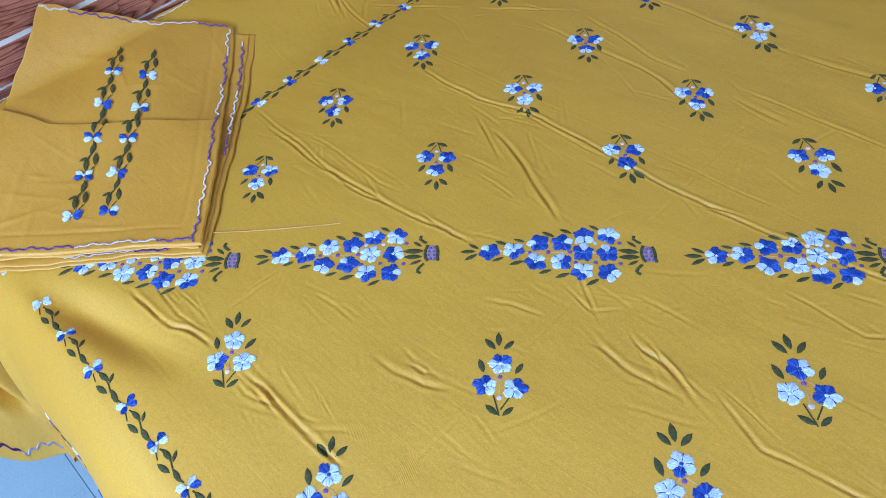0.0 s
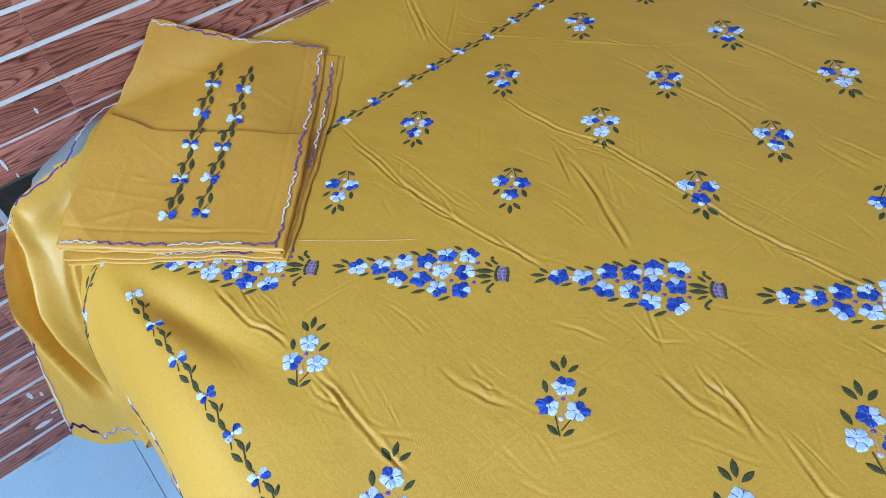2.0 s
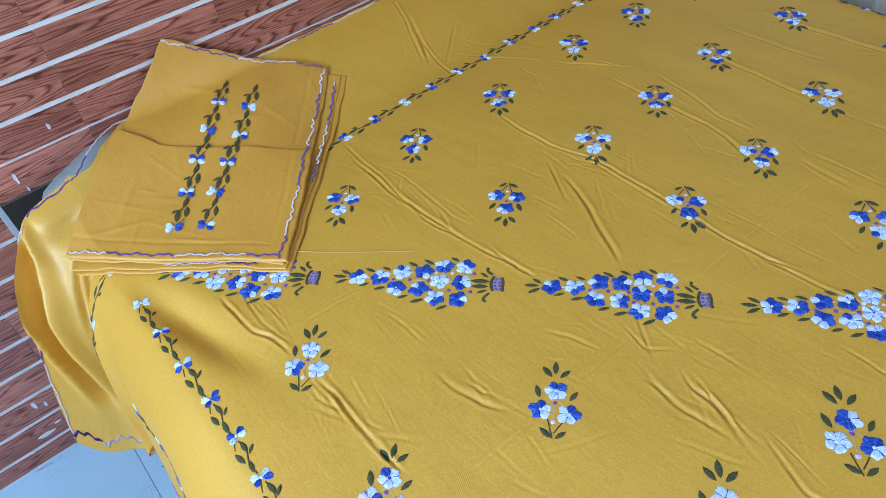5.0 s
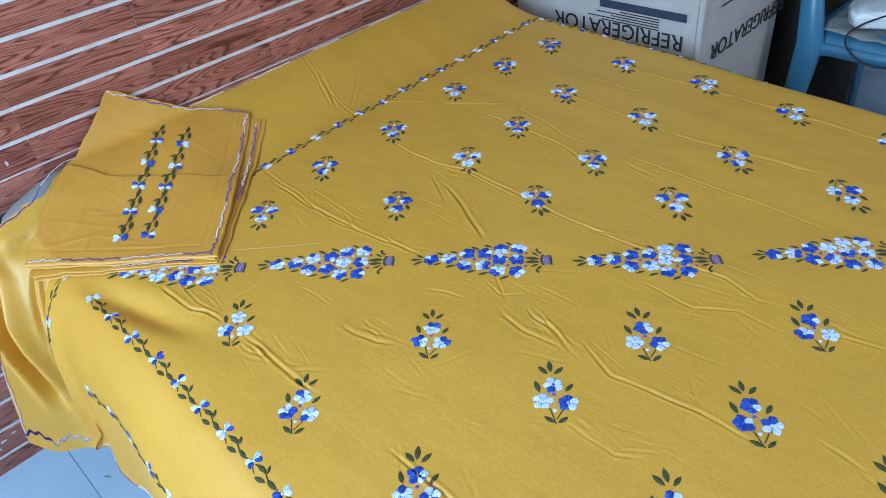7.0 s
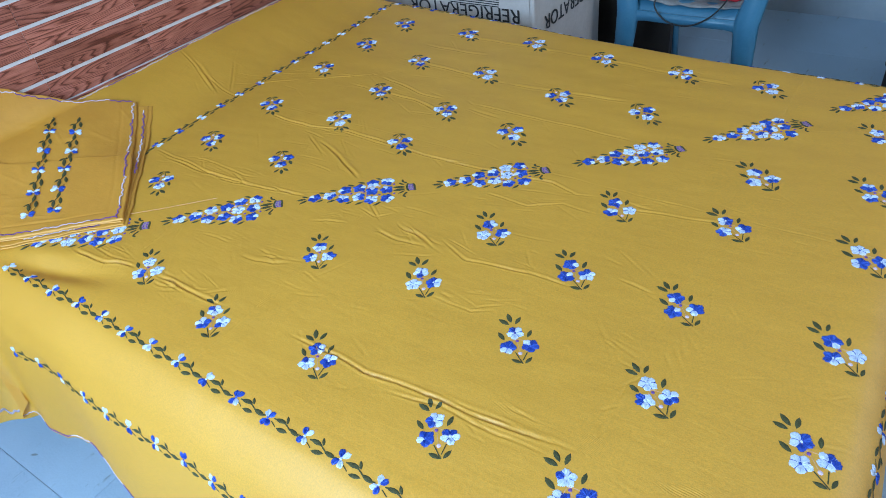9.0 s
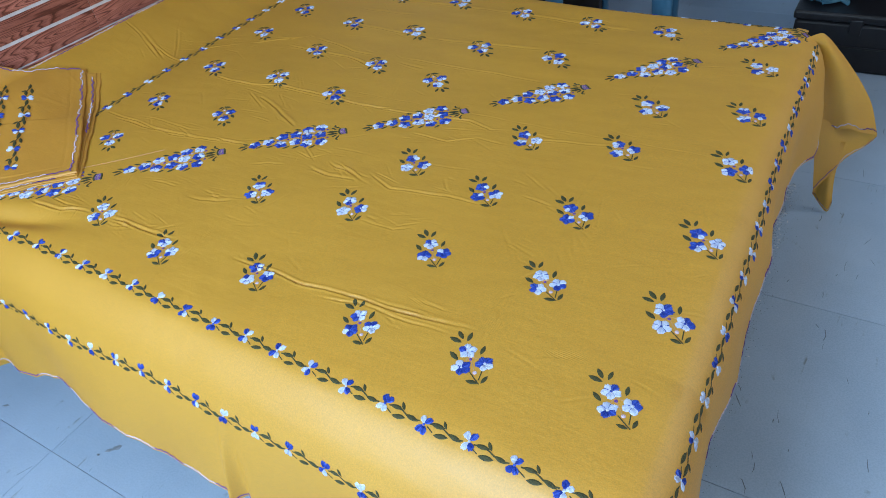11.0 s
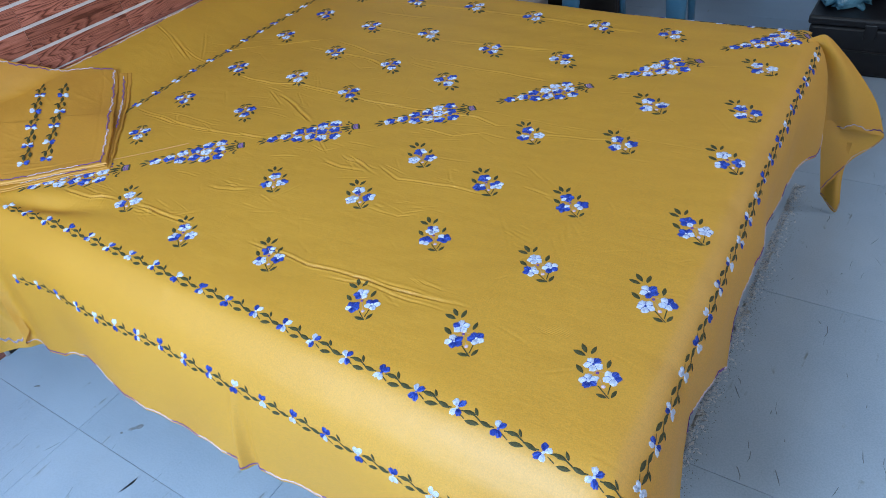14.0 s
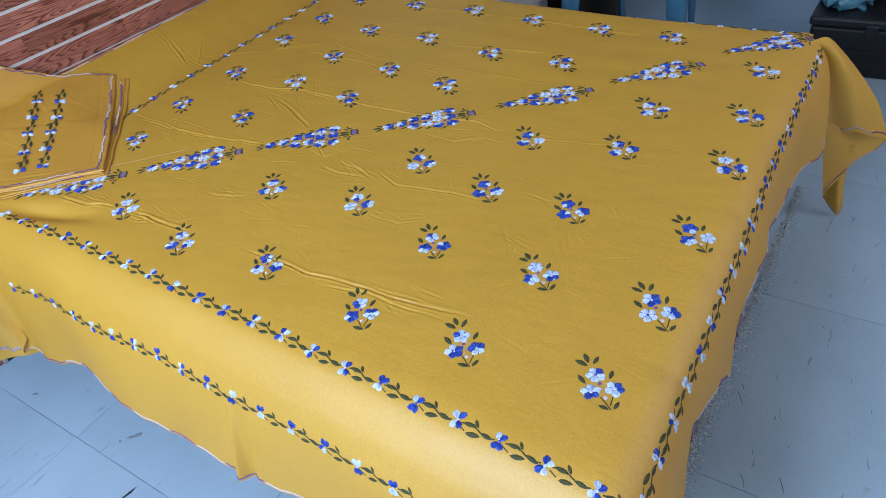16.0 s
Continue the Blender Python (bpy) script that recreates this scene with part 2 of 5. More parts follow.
def wall(name, lo, hi, mat, label):
    return tagged(mesh_object(name, box(bmesh.new(), lo, hi), mat), label, "wall", kind="structure")


floor = tagged(mesh_object("floor", box(bmesh.new(), (-0.15, FLOOR_Y0 - 0.15, -0.12), (FLOOR_X1 + 0.15, FLOOR_Y1 + 0.15, -0.004)), M_DIRT),
               "grey vitrified tile floor with thin dark dirty joints", "floor", kind="structure")
wall_west = wall("wall_west", (-0.15, FLOOR_Y0, 0.0), (-0.0015, FLOOR_Y1, 1.428), M_GROUT, "wall with wood-look tiles and white stripes behind the bed")
wall("wall_west_upper", (-0.15, FLOOR_Y0, 1.431), (0.0, FLOOR_Y1, CEILING), M_PAINT, "cream painted wall above the wood-look tiles")
wall("wall_north", (-0.15, FLOOR_Y1, 0.0), (FLOOR_X1 + 0.15, FLOOR_Y1 + 0.15, CEILING), M_NORTH, "blue-grey painted plain wall closing the room")
# east wall, out of view; its opening is added for the fill light
wall("wall_east", (FLOOR_X1, 1.51, 0.0), (FLOOR_X1 + 0.15, FLOOR_Y1, CEILING), M_PAINT, "cream painted plain wall beside a lamp opening")
wall("wall_east_near", (FLOOR_X1, FLOOR_Y0, 0.0), (FLOOR_X1 + 0.15, 0.39, CEILING), M_PAINT, "cream painted plain wall beside a lamp opening")
wall("wall_east_sill", (FLOOR_X1, 0.39, 0.0), (FLOOR_X1 + 0.15, 1.51, 1.24), M_PAINT, "cream painted plain wall under a lamp opening")
wall("wall_east_lintel", (FLOOR_X1, 0.39, 2.36), (FLOOR_X1 + 0.15, 1.51, CEILING), M_PAINT, "cream painted plain wall above a lamp opening")
# south wall: its opening stands for the window that lights the near side
wall("wall_south", (-0.15, FLOOR_Y0 - 0.15, 0.0), (0.71, FLOOR_Y0, CEILING), M_PAINT, "cream painted plain wall beside a lamp opening")
wall("wall_south_far", (1.71, FLOOR_Y0 - 0.15, 0.0), (FLOOR_X1 + 0.15, FLOOR_Y0, CEILING), M_PAINT, "cream painted plain wall beside a lamp opening")
wall("wall_south_sill", (0.71, FLOOR_Y0 - 0.15, 0.0), (1.71, FLOOR_Y0, 1.30), M_PAINT, "cream painted plain wall under a lamp opening")
wall("wall_south_lintel", (0.71, FLOOR_Y0 - 0.15, 2.40), (1.71, FLOOR_Y0, CEILING), M_PAINT, "cream painted plain wall above a lamp opening")
tagged(mesh_object("ceiling", box(bmesh.new(), (-0.15, FLOOR_Y0 - 0.15, CEILING), (FLOOR_X1 + 0.15, FLOOR_Y1 + 0.15, CEILING + 0.12)), M_CEIL),
       "plain off-white painted ceiling", "ceiling", kind="structure")

# ---- the sheet's surface: flat cloth coordinates a (from the tiled wall) and b (from the camera's side) to a place ----
H = 0.5967
A0, A1, B0, B1 = 0.012, 2.03, -0.845, 1.12


def edge_right(b):
    return 1.780 - 0.026 * np.clip(b, -0.6, 0.8) / 0.6 + 0.016 * smoothstep(0.2, 0.75, b)


def edge_near(a):
    return -0.492 - 0.034 * np.clip((a - 0.4) / 1.4, 0, 1)


def edge_far(a):
    return 0.895 - 0.10 * smoothstep(0.2, 1.35, a)


CREASES = []


def crease(width, height, *points):
    """A pressed tuck in the cloth through points: half width and depth; steep on the side of the camera, gentle behind."""
    CREASES.append((points if points[0][0] <= points[-1][0] else points[::-1], width, height))


crease(0.007, 0.0028, (1.31, -0.376), (1.54, -0.366))
crease(0.006, 0.0035, (0.218, 0.236), (0.4, 0.345))
crease(0.006, 0.0045, (0.4, 0.34), (0.573, 0.445))
crease(0.008, 0.004, (0.52, 0.375), (0.78, 0.356))
crease(0.008, 0.0045, (0.76, 0.358), (0.92, 0.3))
crease(0.01, 0.0045, (0.56, 0.556), (0.93, 0.514))
crease(0.01, 0.0045, (0.92, 0.515), (1.24, 0.532))
crease(0.011, 0.005, (0.6, 0.738), (0.98, 0.724))
crease(0.011, 0.0045, (0.96, 0.725), (1.42, 0.694))
crease(0.009, 0.008, (0.09, 0.25), (0.235, 0.185))
crease(0.007, 0.005, (0.15, 0.33), (0.26, 0.2))
crease(0.006, 0.003, (1.37, 0.15), (1.56, 0.18))
crease(0.004, 0.0016, (1.545, -0.55), (1.545, 0.86))
crease(0.004, 0.0012, (0.95, -0.55), (0.95, 0.86))
crease(0.004, 0.0014, (0.3, 0.2), (1.85, 0.2))
crease(0.006, 0.0055, (0.001, 0.259), (0.106, 0.23), (0.222, 0.178))
crease(0.006, 0.006, (0.106, 0.23), (0.258, 0.201), (0.31, 0.19))
crease(0.004, 0.003, (0.172, 0.273), (0.244, 0.305), (0.324, 0.352), (0.421, 0.391))
crease(0.005, 0.0045, (0.456, 0.399), (0.524, 0.414), (0.576, 0.443))
crease(0.007, 0.005, (0.58, 0.438), (0.665, 0.42), (0.75, 0.392), (0.824, 0.385))
crease(0.006, 0.0055, (0.684, 0.363), (0.752, 0.359), (0.813, 0.343), (0.837, 0.333))
crease(0.012, 0.0034, (0.566, 0.656), (0.665, 0.649), (0.723, 0.643), (0.804, 0.645))
crease(0.010, 0.0028, (0.898, 0.369), (0.971, 0.36), (1.002, 0.355))
crease(0.006, 0.0035, (0.891, 0.393), (1.08, 0.386), (1.183, 0.385), (1.315, 0.379))
crease(0.006, 0.003, (1.442, -0.033), (1.515, -0.047))
crease(0.005, 0.003, (1.484, -0.171), (1.505, -0.18))
crease(0.006, 0.0085, (0.461, 0.156), (0.524, 0.15), (0.596, 0.149), (0.656, 0.163), (0.707, 0.17), (0.761, 0.163), (0.807, 0.162), (0.844, 0.159), (0.874, 0.155), (0.908, 0.152), (0.95, 0.153), (0.99, 0.152), (1.043, 0.166))
crease(0.004, 0.0045, (0.608, 0.15), (0.656, 0.149), (0.692, 0.162), (0.774, 0.153), (0.845, 0.151))
crease(0.0085, 0.0085, (0.66, 0.108), (0.71, 0.091), (0.754, 0.072), (0.797, 0.047), (0.833, 0.028), (0.864, 0.011))
crease(0.005, 0.005, (0.915, -0.031), (0.939, -0.045), (0.965, -0.063), (0.991, -0.082))
crease(0.005, 0.006, (0.615, 0.121), (0.656, 0.097), (0.693, 0.076), (0.732, 0.052))
crease(0.004, 0.004, (0.702, 0.147), (0.718, 0.125), (0.754, 0.097), (0.791, 0.066))
crease(0.004, 0.0045, (0.707, 0.02), (0.742, 0.02), (0.768, 0.016), (0.793, 0.009))
crease(0.003, 0.0025, (0.695, 0.235), (0.747, 0.178))
crease(0.007, 0.007, (0.36, -0.096), (0.453, -0.103), (0.52, -0.108), (0.557, -0.104), (0.596, -0.102), (0.647, -0.101), (0.675, -0.102))
crease(0.006, 0.006, (0.697, -0.086), (0.728, -0.087), (0.764, -0.085), (0.8, -0.079))
crease(0.005, 0.0035, (0.424, -0.071), (0.513, -0.069), (0.608, -0.079), (0.66, -0.069))
crease(0.007, 0.0075, (1.027, -0.073), (1.05, -0.081), (1.071, -0.081), (1.095, -0.09), (1.127, -0.107))
crease(0.008, 0.0055, (0.989, -0.103), (1.019, -0.109), (1.051, -0.112), (1.084, -0.109), (1.12, -0.107))
crease(0.005, 0.004, (0.854, -0.262), (0.881, -0.26), (0.897, -0.251))
crease(0.009, 0.004, (0.813, -0.279), (0.855, -0.279), (0.894, -0.27), (0.926, -0.251))
crease(0.004, 0.003, (0.953, -0.261), (0.98, -0.266), (1.003, -0.272))
crease(0.006, 0.003, (0.859, -0.144), (0.897, -0.124), (0.942, -0.115))
crease(0.007, 0.0095, (0.479, -0.417), (0.517, -0.421), (0.556, -0.418), (0.589, -0.414), (0.611, -0.405), (0.64, -0.399), (0.672, -0.396))
crease(0.005, 0.006, (0.505, -0.392), (0.546, -0.395), (0.585, -0.399), (0.618, -0.395), (0.644, -0.385))
crease(0.004, 0.005, (0.548, -0.379), (0.586, -0.377), (0.61, -0.376))
crease(0.004, 0.004, (0.585, -0.401), (0.588, -0.416), (0.595, -0.432))
crease(0.004, 0.004, (0.624, -0.393), (0.626, -0.404), (0.634, -0.428))
crease(0.0045, 0.006, (0.718, -0.406), (0.74, -0.41), (0.763, -0.404), (0.781, -0.398))
crease(0.006, 0.0095, (0.726, -0.389), (0.756, -0.39), (0.78, -0.393), (0.813, -0.396), (0.845, -0.396), (0.882, -0.392), (0.905, -0.39))
crease(0.005, 0.0055, (0.725, -0.398), (0.766, -0.399), (0.805, -0.4))
crease(0.004, 0.0035, (0.626, -0.259), (0.618, -0.31), (0.631, -0.373))
crease(0.006, 0.0035, (0.69, -0.266), (0.731, -0.26), (0.771, -0.264))
crease(0.006, 0.0085, (0.699, -0.394), (0.797, -0.391), (0.896, -0.393))
crease(0.006, 0.0085, (1.042, -0.387), (1.145, -0.386), (1.204, -0.391), (1.277, -0.384), (1.324, -0.38), (1.374, -0.382), (1.416, -0.377), (1.459, -0.375), (1.506, -0.368))
crease(0.005, 0.0045, (1.246, -0.408), (1.332, -0.39), (1.427, -0.392), (1.5, -0.387))
crease(0.006, 0.007, (0.968, 0.147), (1.046, 0.155), (1.153, 0.162), (1.224, 0.17), (1.299, 0.151))
crease(0.005, 0.0045, (1.118, 0.086), (1.218, 0.082), (1.291, 0.128))
crease(0.006, 0.0055, (0.306, -0.082), (0.457, -0.095), (0.584, -0.111), (0.69, -0.096), (0.798, -0.08))
crease(0.005, 0.006, (1.028, -0.064), (1.097, -0.086), (1.136, -0.106))
crease(0.005, 0.0045, (0.915, -0.062), (0.975, -0.073), (1.003, -0.048))
crease(0.006, 0.005, (1.126, -0.075), (1.199, -0.106), (1.311, -0.088), (1.398, -0.085))
crease(0.003, 0.002, (1.576, 0.038), (1.607, -0.102), (1.641, -0.246))
crease(0.004, 0.003, (1.57, -0.131), (1.606, -0.186))
crease(0.005, 0.0035, (1.19, -0.207), (1.275, -0.211), (1.31, -0.187))
crease(0.005, 0.003, (1.506, -0.195), (1.556, -0.207), (1.535, -0.248))


crease_rng = random.Random(11)
LARGE = list(CREASES)
for k in range(420):
    if k % 5 < 3:
        # beside a large fold and nearly along it
        pts, _, _ = crease_rng.choice(LARGE)
        (ax, ay), (bx, by) = pts[0], pts[-1]
        f = crease_rng.random()
        cx, cy = ax + f * (bx - ax) + crease_rng.gauss(0, 0.018), ay + f * (by - ay) + crease_rng.gauss(0, 0.018)
        ang, tall = math.atan2(by - ay, bx - ax) + crease_rng.gauss(0, 0.35), crease_rng.uniform(0.0012, 0.0036)
    else:
        cx, cy = crease_rng.uniform(0.12, 1.80), crease_rng.uniform(-0.46, 0.80)
        ang, tall = radians(crease_rng.choice((0, -12, -35, 30, 60, 8)) + crease_rng.uniform(-14, 14)), crease_rng.uniform(0.0008, 0.0024)
    half = crease_rng.uniform(0.010, 0.055)
    crease(crease_rng.uniform(0.0035, 0.0070), tall, (cx - half * math.cos(ang), cy - half * math.sin(ang)), (cx + half * math.cos(ang), cy + half * math.sin(ang)))

MAP_STEP, MAP_A, MAP_B = 0.0020, -0.05, -0.65


def crease_map():
    a, b = np.meshgrid(np.arange(MAP_A, 2.0, MAP_STEP), np.arange(MAP_B, 1.0, MAP_STEP), indexing="ij")
    z = np.zeros_like(a)
    for k, (points, w, h) in enumerate(CREASES):
        m, xs, ys = 0.06, [p[0] for p in points], [p[1] for p in points]
        i0, i1 = int((min(xs) - m - MAP_A) / MAP_STEP), int((max(xs) + m - MAP_A) / MAP_STEP)
        j0, j1 = int((min(ys) - m - MAP_B) / MAP_STEP), int((max(ys) + m - MAP_B) / MAP_STEP)
        cut = (slice(max(0, i0), max(0, i1)), slice(max(0, j0), max(0, j1)))
        p, q = a[cut], b[cut]
        h = h * (1 - 0.15 * float(smoothstep(0.22, 0.42, sum(ys) / len(ys))))
        best, off, along, past, start = np.full(p.shape, 9.0), np.zeros(p.shape), np.zeros(p.shape), np.zeros(p.shape), 0.0
        total = sum(math.dist(u, v) for u, v in zip(points, points[1:]))
        for (ax, ay), (bx, by) in zip(points, points[1:]):
            dx, dy = bx - ax, by - ay
            n = math.hypot(dx, dy)
            t = ((p - ax) * dx + (q - ay) * dy) / n**2
            tc = np.clip(t, 0, 1)
            d = np.hypot(p - ax - tc * dx, q - ay - tc * dy)
            near = d < best
            best = np.where(near, d, best)
            off = np.where(near, np.where(((q - ay) * dx - (p - ax) * dy) > 0, d, -d), off)
            along = np.where(near, start + tc * n, along)
            start += n
        off = off + 0.0010 * np.sin(60 * p + 47 * q + k)
        tail = min(0.05, 0.35 * total)
        fade = smoothstep(0, tail, along) * smoothstep(0, tail, total - along) * (0.8 + 0.2 * np.sin(60 * along + k))
        w, h = 0.28 * w, (0.74 if k < len(LARGE) else 0.42) * h
        dip = np.where(off < 0, np.exp(off / (0.45 * w)), np.exp(-off / (1.2 * w)))
        z[cut] += h * fade * (0.38 * np.exp(-(((off - 2.9 * w) / (1.5 * w)) ** 2)) + 0.35 * np.exp(-(((off + 1.5 * w) / (1.0 * w)) ** 2)) - dip)
    r = random.Random(5)
    for _ in range(16):
        ang, wl = r.uniform(-1.0, 0.7) + math.pi / 2, r.uniform(0.03, 0.10)
        k = 2 * math.pi / wl
        patch = 0.5 + 0.5 * np.sin(r.uniform(5, 12) * a + r.uniform(0, 6)) * np.sin(r.uniform(5, 12) * b + r.uniform(0, 6))
        z += 0.0013 * wl * patch * np.sin(k * (a * math.cos(ang) + b * math.sin(ang)) + 1.2 * np.sin(9 * a + 7 * b + r.uniform(0, 6)) + r.uniform(0, 6))
    return z


CREASE_MAP = crease_map()


def relief(a, b):
    u, v = (np.asarray(a) - MAP_A) / MAP_STEP, (np.asarray(b) - MAP_B) / MAP_STEP
    u, v = np.clip(u, 0, CREASE_MAP.shape[0] - 1.001), np.clip(v, 0, CREASE_MAP.shape[1] - 1.001)
    i, j = u.astype(int), v.astype(int)
    f, g = u - i, v - j
    return (CREASE_MAP[i, j] * (1 - f) + CREASE_MAP[i + 1, j] * f) * (1 - g) + (CREASE_MAP[i, j + 1] * (1 - f) + CREASE_MAP[i + 1, j + 1] * f) * g


def rounded_profile(knots, out, down, blur):
    """Tables of how far out and down the cloth lies, by metres of cloth past an edge; the bends are rounded."""
    d = np.arange(-0.20, 0.80, 0.001)
    o = np.where(d < 0, d, np.interp(d, knots, out) + np.maximum(0, d - knots[-1]) * 0.12)
    w = np.interp(d, [0] + knots[1:], down) + np.maximum(0, d - knots[-1]) * 0.99
    kernel = np.exp(-((np.arange(-50, 51) * 0.001 / blur) ** 2))
    kernel /= kernel.sum()
    o2, w2 = np.convolve(o, kernel, "same"), np.convolve(w, kernel, "same")
    o2[:60], w2[:60], o2[-60:], w2[-60:] = o[:60], w[:60], o[-60:], w[-60:]
    return d, o2, w2


NEAR_SIDE = rounded_profile([0, 0.03, 0.06, 0.10, 0.155, 0.20, 0.26, 0.37, 0.6], [0, 0.0285, 0.053, 0.078, 0.102, 0.112, 0.122, 0.137, 0.17],
                            [0, 0.004, 0.022, 0.052, 0.101, 0.145, 0.204, 0.313, 0.54], 0.014)
FOOT_SIDE = rounded_profile([0, 0.03, 0.06, 0.09, 0.13, 0.20, 0.30, 0.6], [0, 0.028, 0.050, 0.066, 0.078, 0.086, 0.092, 0.115], [0, 0.005, 0.022, 0.047, 0.086, 0.155, 0.254, 0.55], 0.014)
FAR_SIDE = rounded_profile([0, 0.02, 0.04, 0.06, 0.09, 0.15, 0.26, 0.6], [0, 0.019, 0.034, 0.043, 0.049, 0.053, 0.057, 0.08], [0, 0.003, 0.014, 0.030, 0.058, 0.117, 0.227, 0.56], 0.008)


def past_edge(table, signed):
    """Out and down for signed metres of cloth past an edge."""
    d, out, down = table
    return np.interp(signed, d, out) - np.minimum(np.clip(signed, -0.2, 0.8), 0), np.interp(signed, d, down)


def sheet_place(a, b, lift=0.0):
    """Places (n, 3) of the cloth at flat coordinates a, b."""
    a, b = np.asarray(a, float), np.asarray(b, float)
    er, en, ef = edge_right(b), edge_near(a), edge_far(a)
    right, near, far = np.maximum(0, a - er), np.maximum(0, en - b), np.maximum(0, b - ef)
    x, y = np.minimum(a, er), np.clip(b, en, ef)
    z = np.full_like(x, H)
    z += 0.060 * (1 - smoothstep(0.0, 0.27, x)) + 0.006 * np.exp(-((x / 0.035) ** 2)) * smoothstep(-0.30, -0.05, b)
    z += 0.020 * np.exp(-(((x - 0.07) / 0.07) ** 2)) * smoothstep(0.28, 0.46, -b)
    # slow swells, then creases
    z += 0.0022 * np.sin(5.1 * a + 2.3 * b + 0.6) * np.sin(4.3 * b - 1.7 * a) + 0.0012 * np.sin(13 * a - 9 * b) * np.sin(11 * b + 4 * a + 1)
    z += relief(a, b) + 0.0006 * np.sin(58 * b + 5 * a + 0.8 * np.sin(6 * a)) * smoothstep(0.28, 0.50, b)
    # a soft hollow by the corner at the wall
    z -= 0.020 * np.exp(-(((a - 0.50) / 0.12) ** 2 + ((b + 0.472 - 0.22 * (a - 0.50)) / 0.026) ** 2))
    on, dn = past_edge(NEAR_SIDE, en - b)
    orr, dr = past_edge(FOOT_SIDE, a - er)
    of, df = past_edge(FAR_SIDE, b - ef)
    # ripples of the hanging cloth
    hang_n, hang_r = smoothstep(0.10, 0.36, near), smoothstep(0.05, 0.24, right)
    on = on + hang_n * (0.010 * np.sin(7.5 * a + 0.7) + 0.006 * np.sin(17 * a) + 0.010 * (np.maximum(0, a - 0.5) / 1.3))
    on = on + hang_n * (0.013 * np.exp(-(((a - 1.19) / 0.008) ** 2)) - 0.010 * np.exp(-(((a - 1.212) / 0.011) ** 2)))
    orr = orr + hang_r * (0.010 * np.sin(9 * b + 1.0) + 0.006 * np.sin(21 * b) - 0.006 * smoothstep(-0.45, 0.30, b) + 0.010 * smoothstep(0.45, 0.78, b))
    on = on - smoothstep(0.08, 0.20, near) * 0.010 * np.exp(-(((a - 0.57) / 0.10) ** 2))
    # the loose corner by the wall swings out and in from the wall
    w = 1 - smoothstep(0.06, 0.38, a)
    fall = np.clip(near / 0.36, 0, 1.2)
    loose = smoothstep(0.02, 0.20, near)
    on = on + w * (0.10 * fall + 0.012 * np.sin(fall * 3.0)) + loose * w * 0.004 * np.sin(80 * a + 6 * b)
    on = on + loose * (0.004 * np.exp(-(((a - 0.315) / 0.028) ** 2)) - 0.020 * fall * np.exp(-(((a - 0.36) / 0.09) ** 2)) - 0.045 * fall * np.exp(-(((a - 0.256) / 0.026) ** 2)) + 0.016 * np.exp(-(((a - 0.213) / 0.018) ** 2)) - 0.030 * np.exp(-(((a - 0.163) / 0.026) ** 2)) + 0.010 * np.exp(-(((a - 0.11) / 0.02) ** 2)))
    x = x + w * smoothstep(0, 0.10, near) * (0.015 + 0.30 * fall)
    dn = dn + w * 0.018 * fall
    # both past an edge: the corner hangs as a rounded cone
    corner = (right > 0) & ((near > 0) | (far > 0))
    other = np.where(near > 0, near, far)
    total = np.hypot(right, other)
    turn = np.arctan2(other, np.maximum(right, 1e-9))
    share = (turn / (math.pi / 2)) ** 2
    o1, d1 = past_edge(FOOT_SIDE, total)
    o2, d2 = past_edge(NEAR_SIDE, total)
    out, down = o1 + share * (o2 - o1) + 0.10 * total * np.sin(2 * turn) ** 2, d1 + share * (d2 - d1)
    px = np.where(corner, x + out * np.cos(turn), x + orr)
    py = np.where(corner, y + np.where(near > 0, -1, 1) * out * np.sin(turn), y - on + of)
    pz = np.where(corner, z - down, z - dn - dr - df)
    px = np.maximum(px, 0.006)
    p = np.stack([px, py, pz], -1)
    if np.any(lift):
        e = 0.004
        da = sheet_place(a + e, b) - sheet_place(a - e, b)
        db = sheet_place(a, b + e) - sheet_place(a, b - e)
        nrm = np.cross(da, db)
        nrm /= np.linalg.norm(nrm, axis=-1, keepdims=True) + 1e-12
        p = p + nrm * np.asarray(lift)[..., None]
    return p


def wavy(v, amp=0.006, step=0.075):
    """Scallops of a cut hem."""
    return amp * np.abs(np.sin(np.pi * v / step)) + 0.5 * amp * np.sin(11 * v)


def hem_in(b):
    """How far the wall-side hem lies in from the wall, by the loose corner."""
    return 0.088 * smoothstep(0.36, 0.50, -np.asarray(b, float))


def hem_drop(a):
    """How much longer the near side hangs towards the loose corner."""
    return 0.058 * np.exp(-(((np.asarray(a, float) - 0.45) / 0.16) ** 2)) + 0.045 * np.exp(-(((np.asarray(a, float) - 0.32) / 0.07) ** 2)) - 0.034 * np.exp(-(((np.asarray(a, float) - 0.08) / 0.13) ** 2))


def foot_hem(b):
    """The cloth's length at the foot of the bed: long by the corners, cut in steps between."""
    return np.interp(b, [-0.365, -0.335, -0.26, -0.18, -0.09, -0.07, -0.03, 0.05, 0.275, 0.36, 0.45, 0.507, 0.55, 0.60, 0.66],
                     [2.17, 1.950, 1.972, 2.005, 2.085, 1.985, 1.956, 1.940, 2.004, 2.012, 2.035, 2.058, 2.045, 2.046, 2.066]) - 0.3 * wavy(np.asarray(b, float))


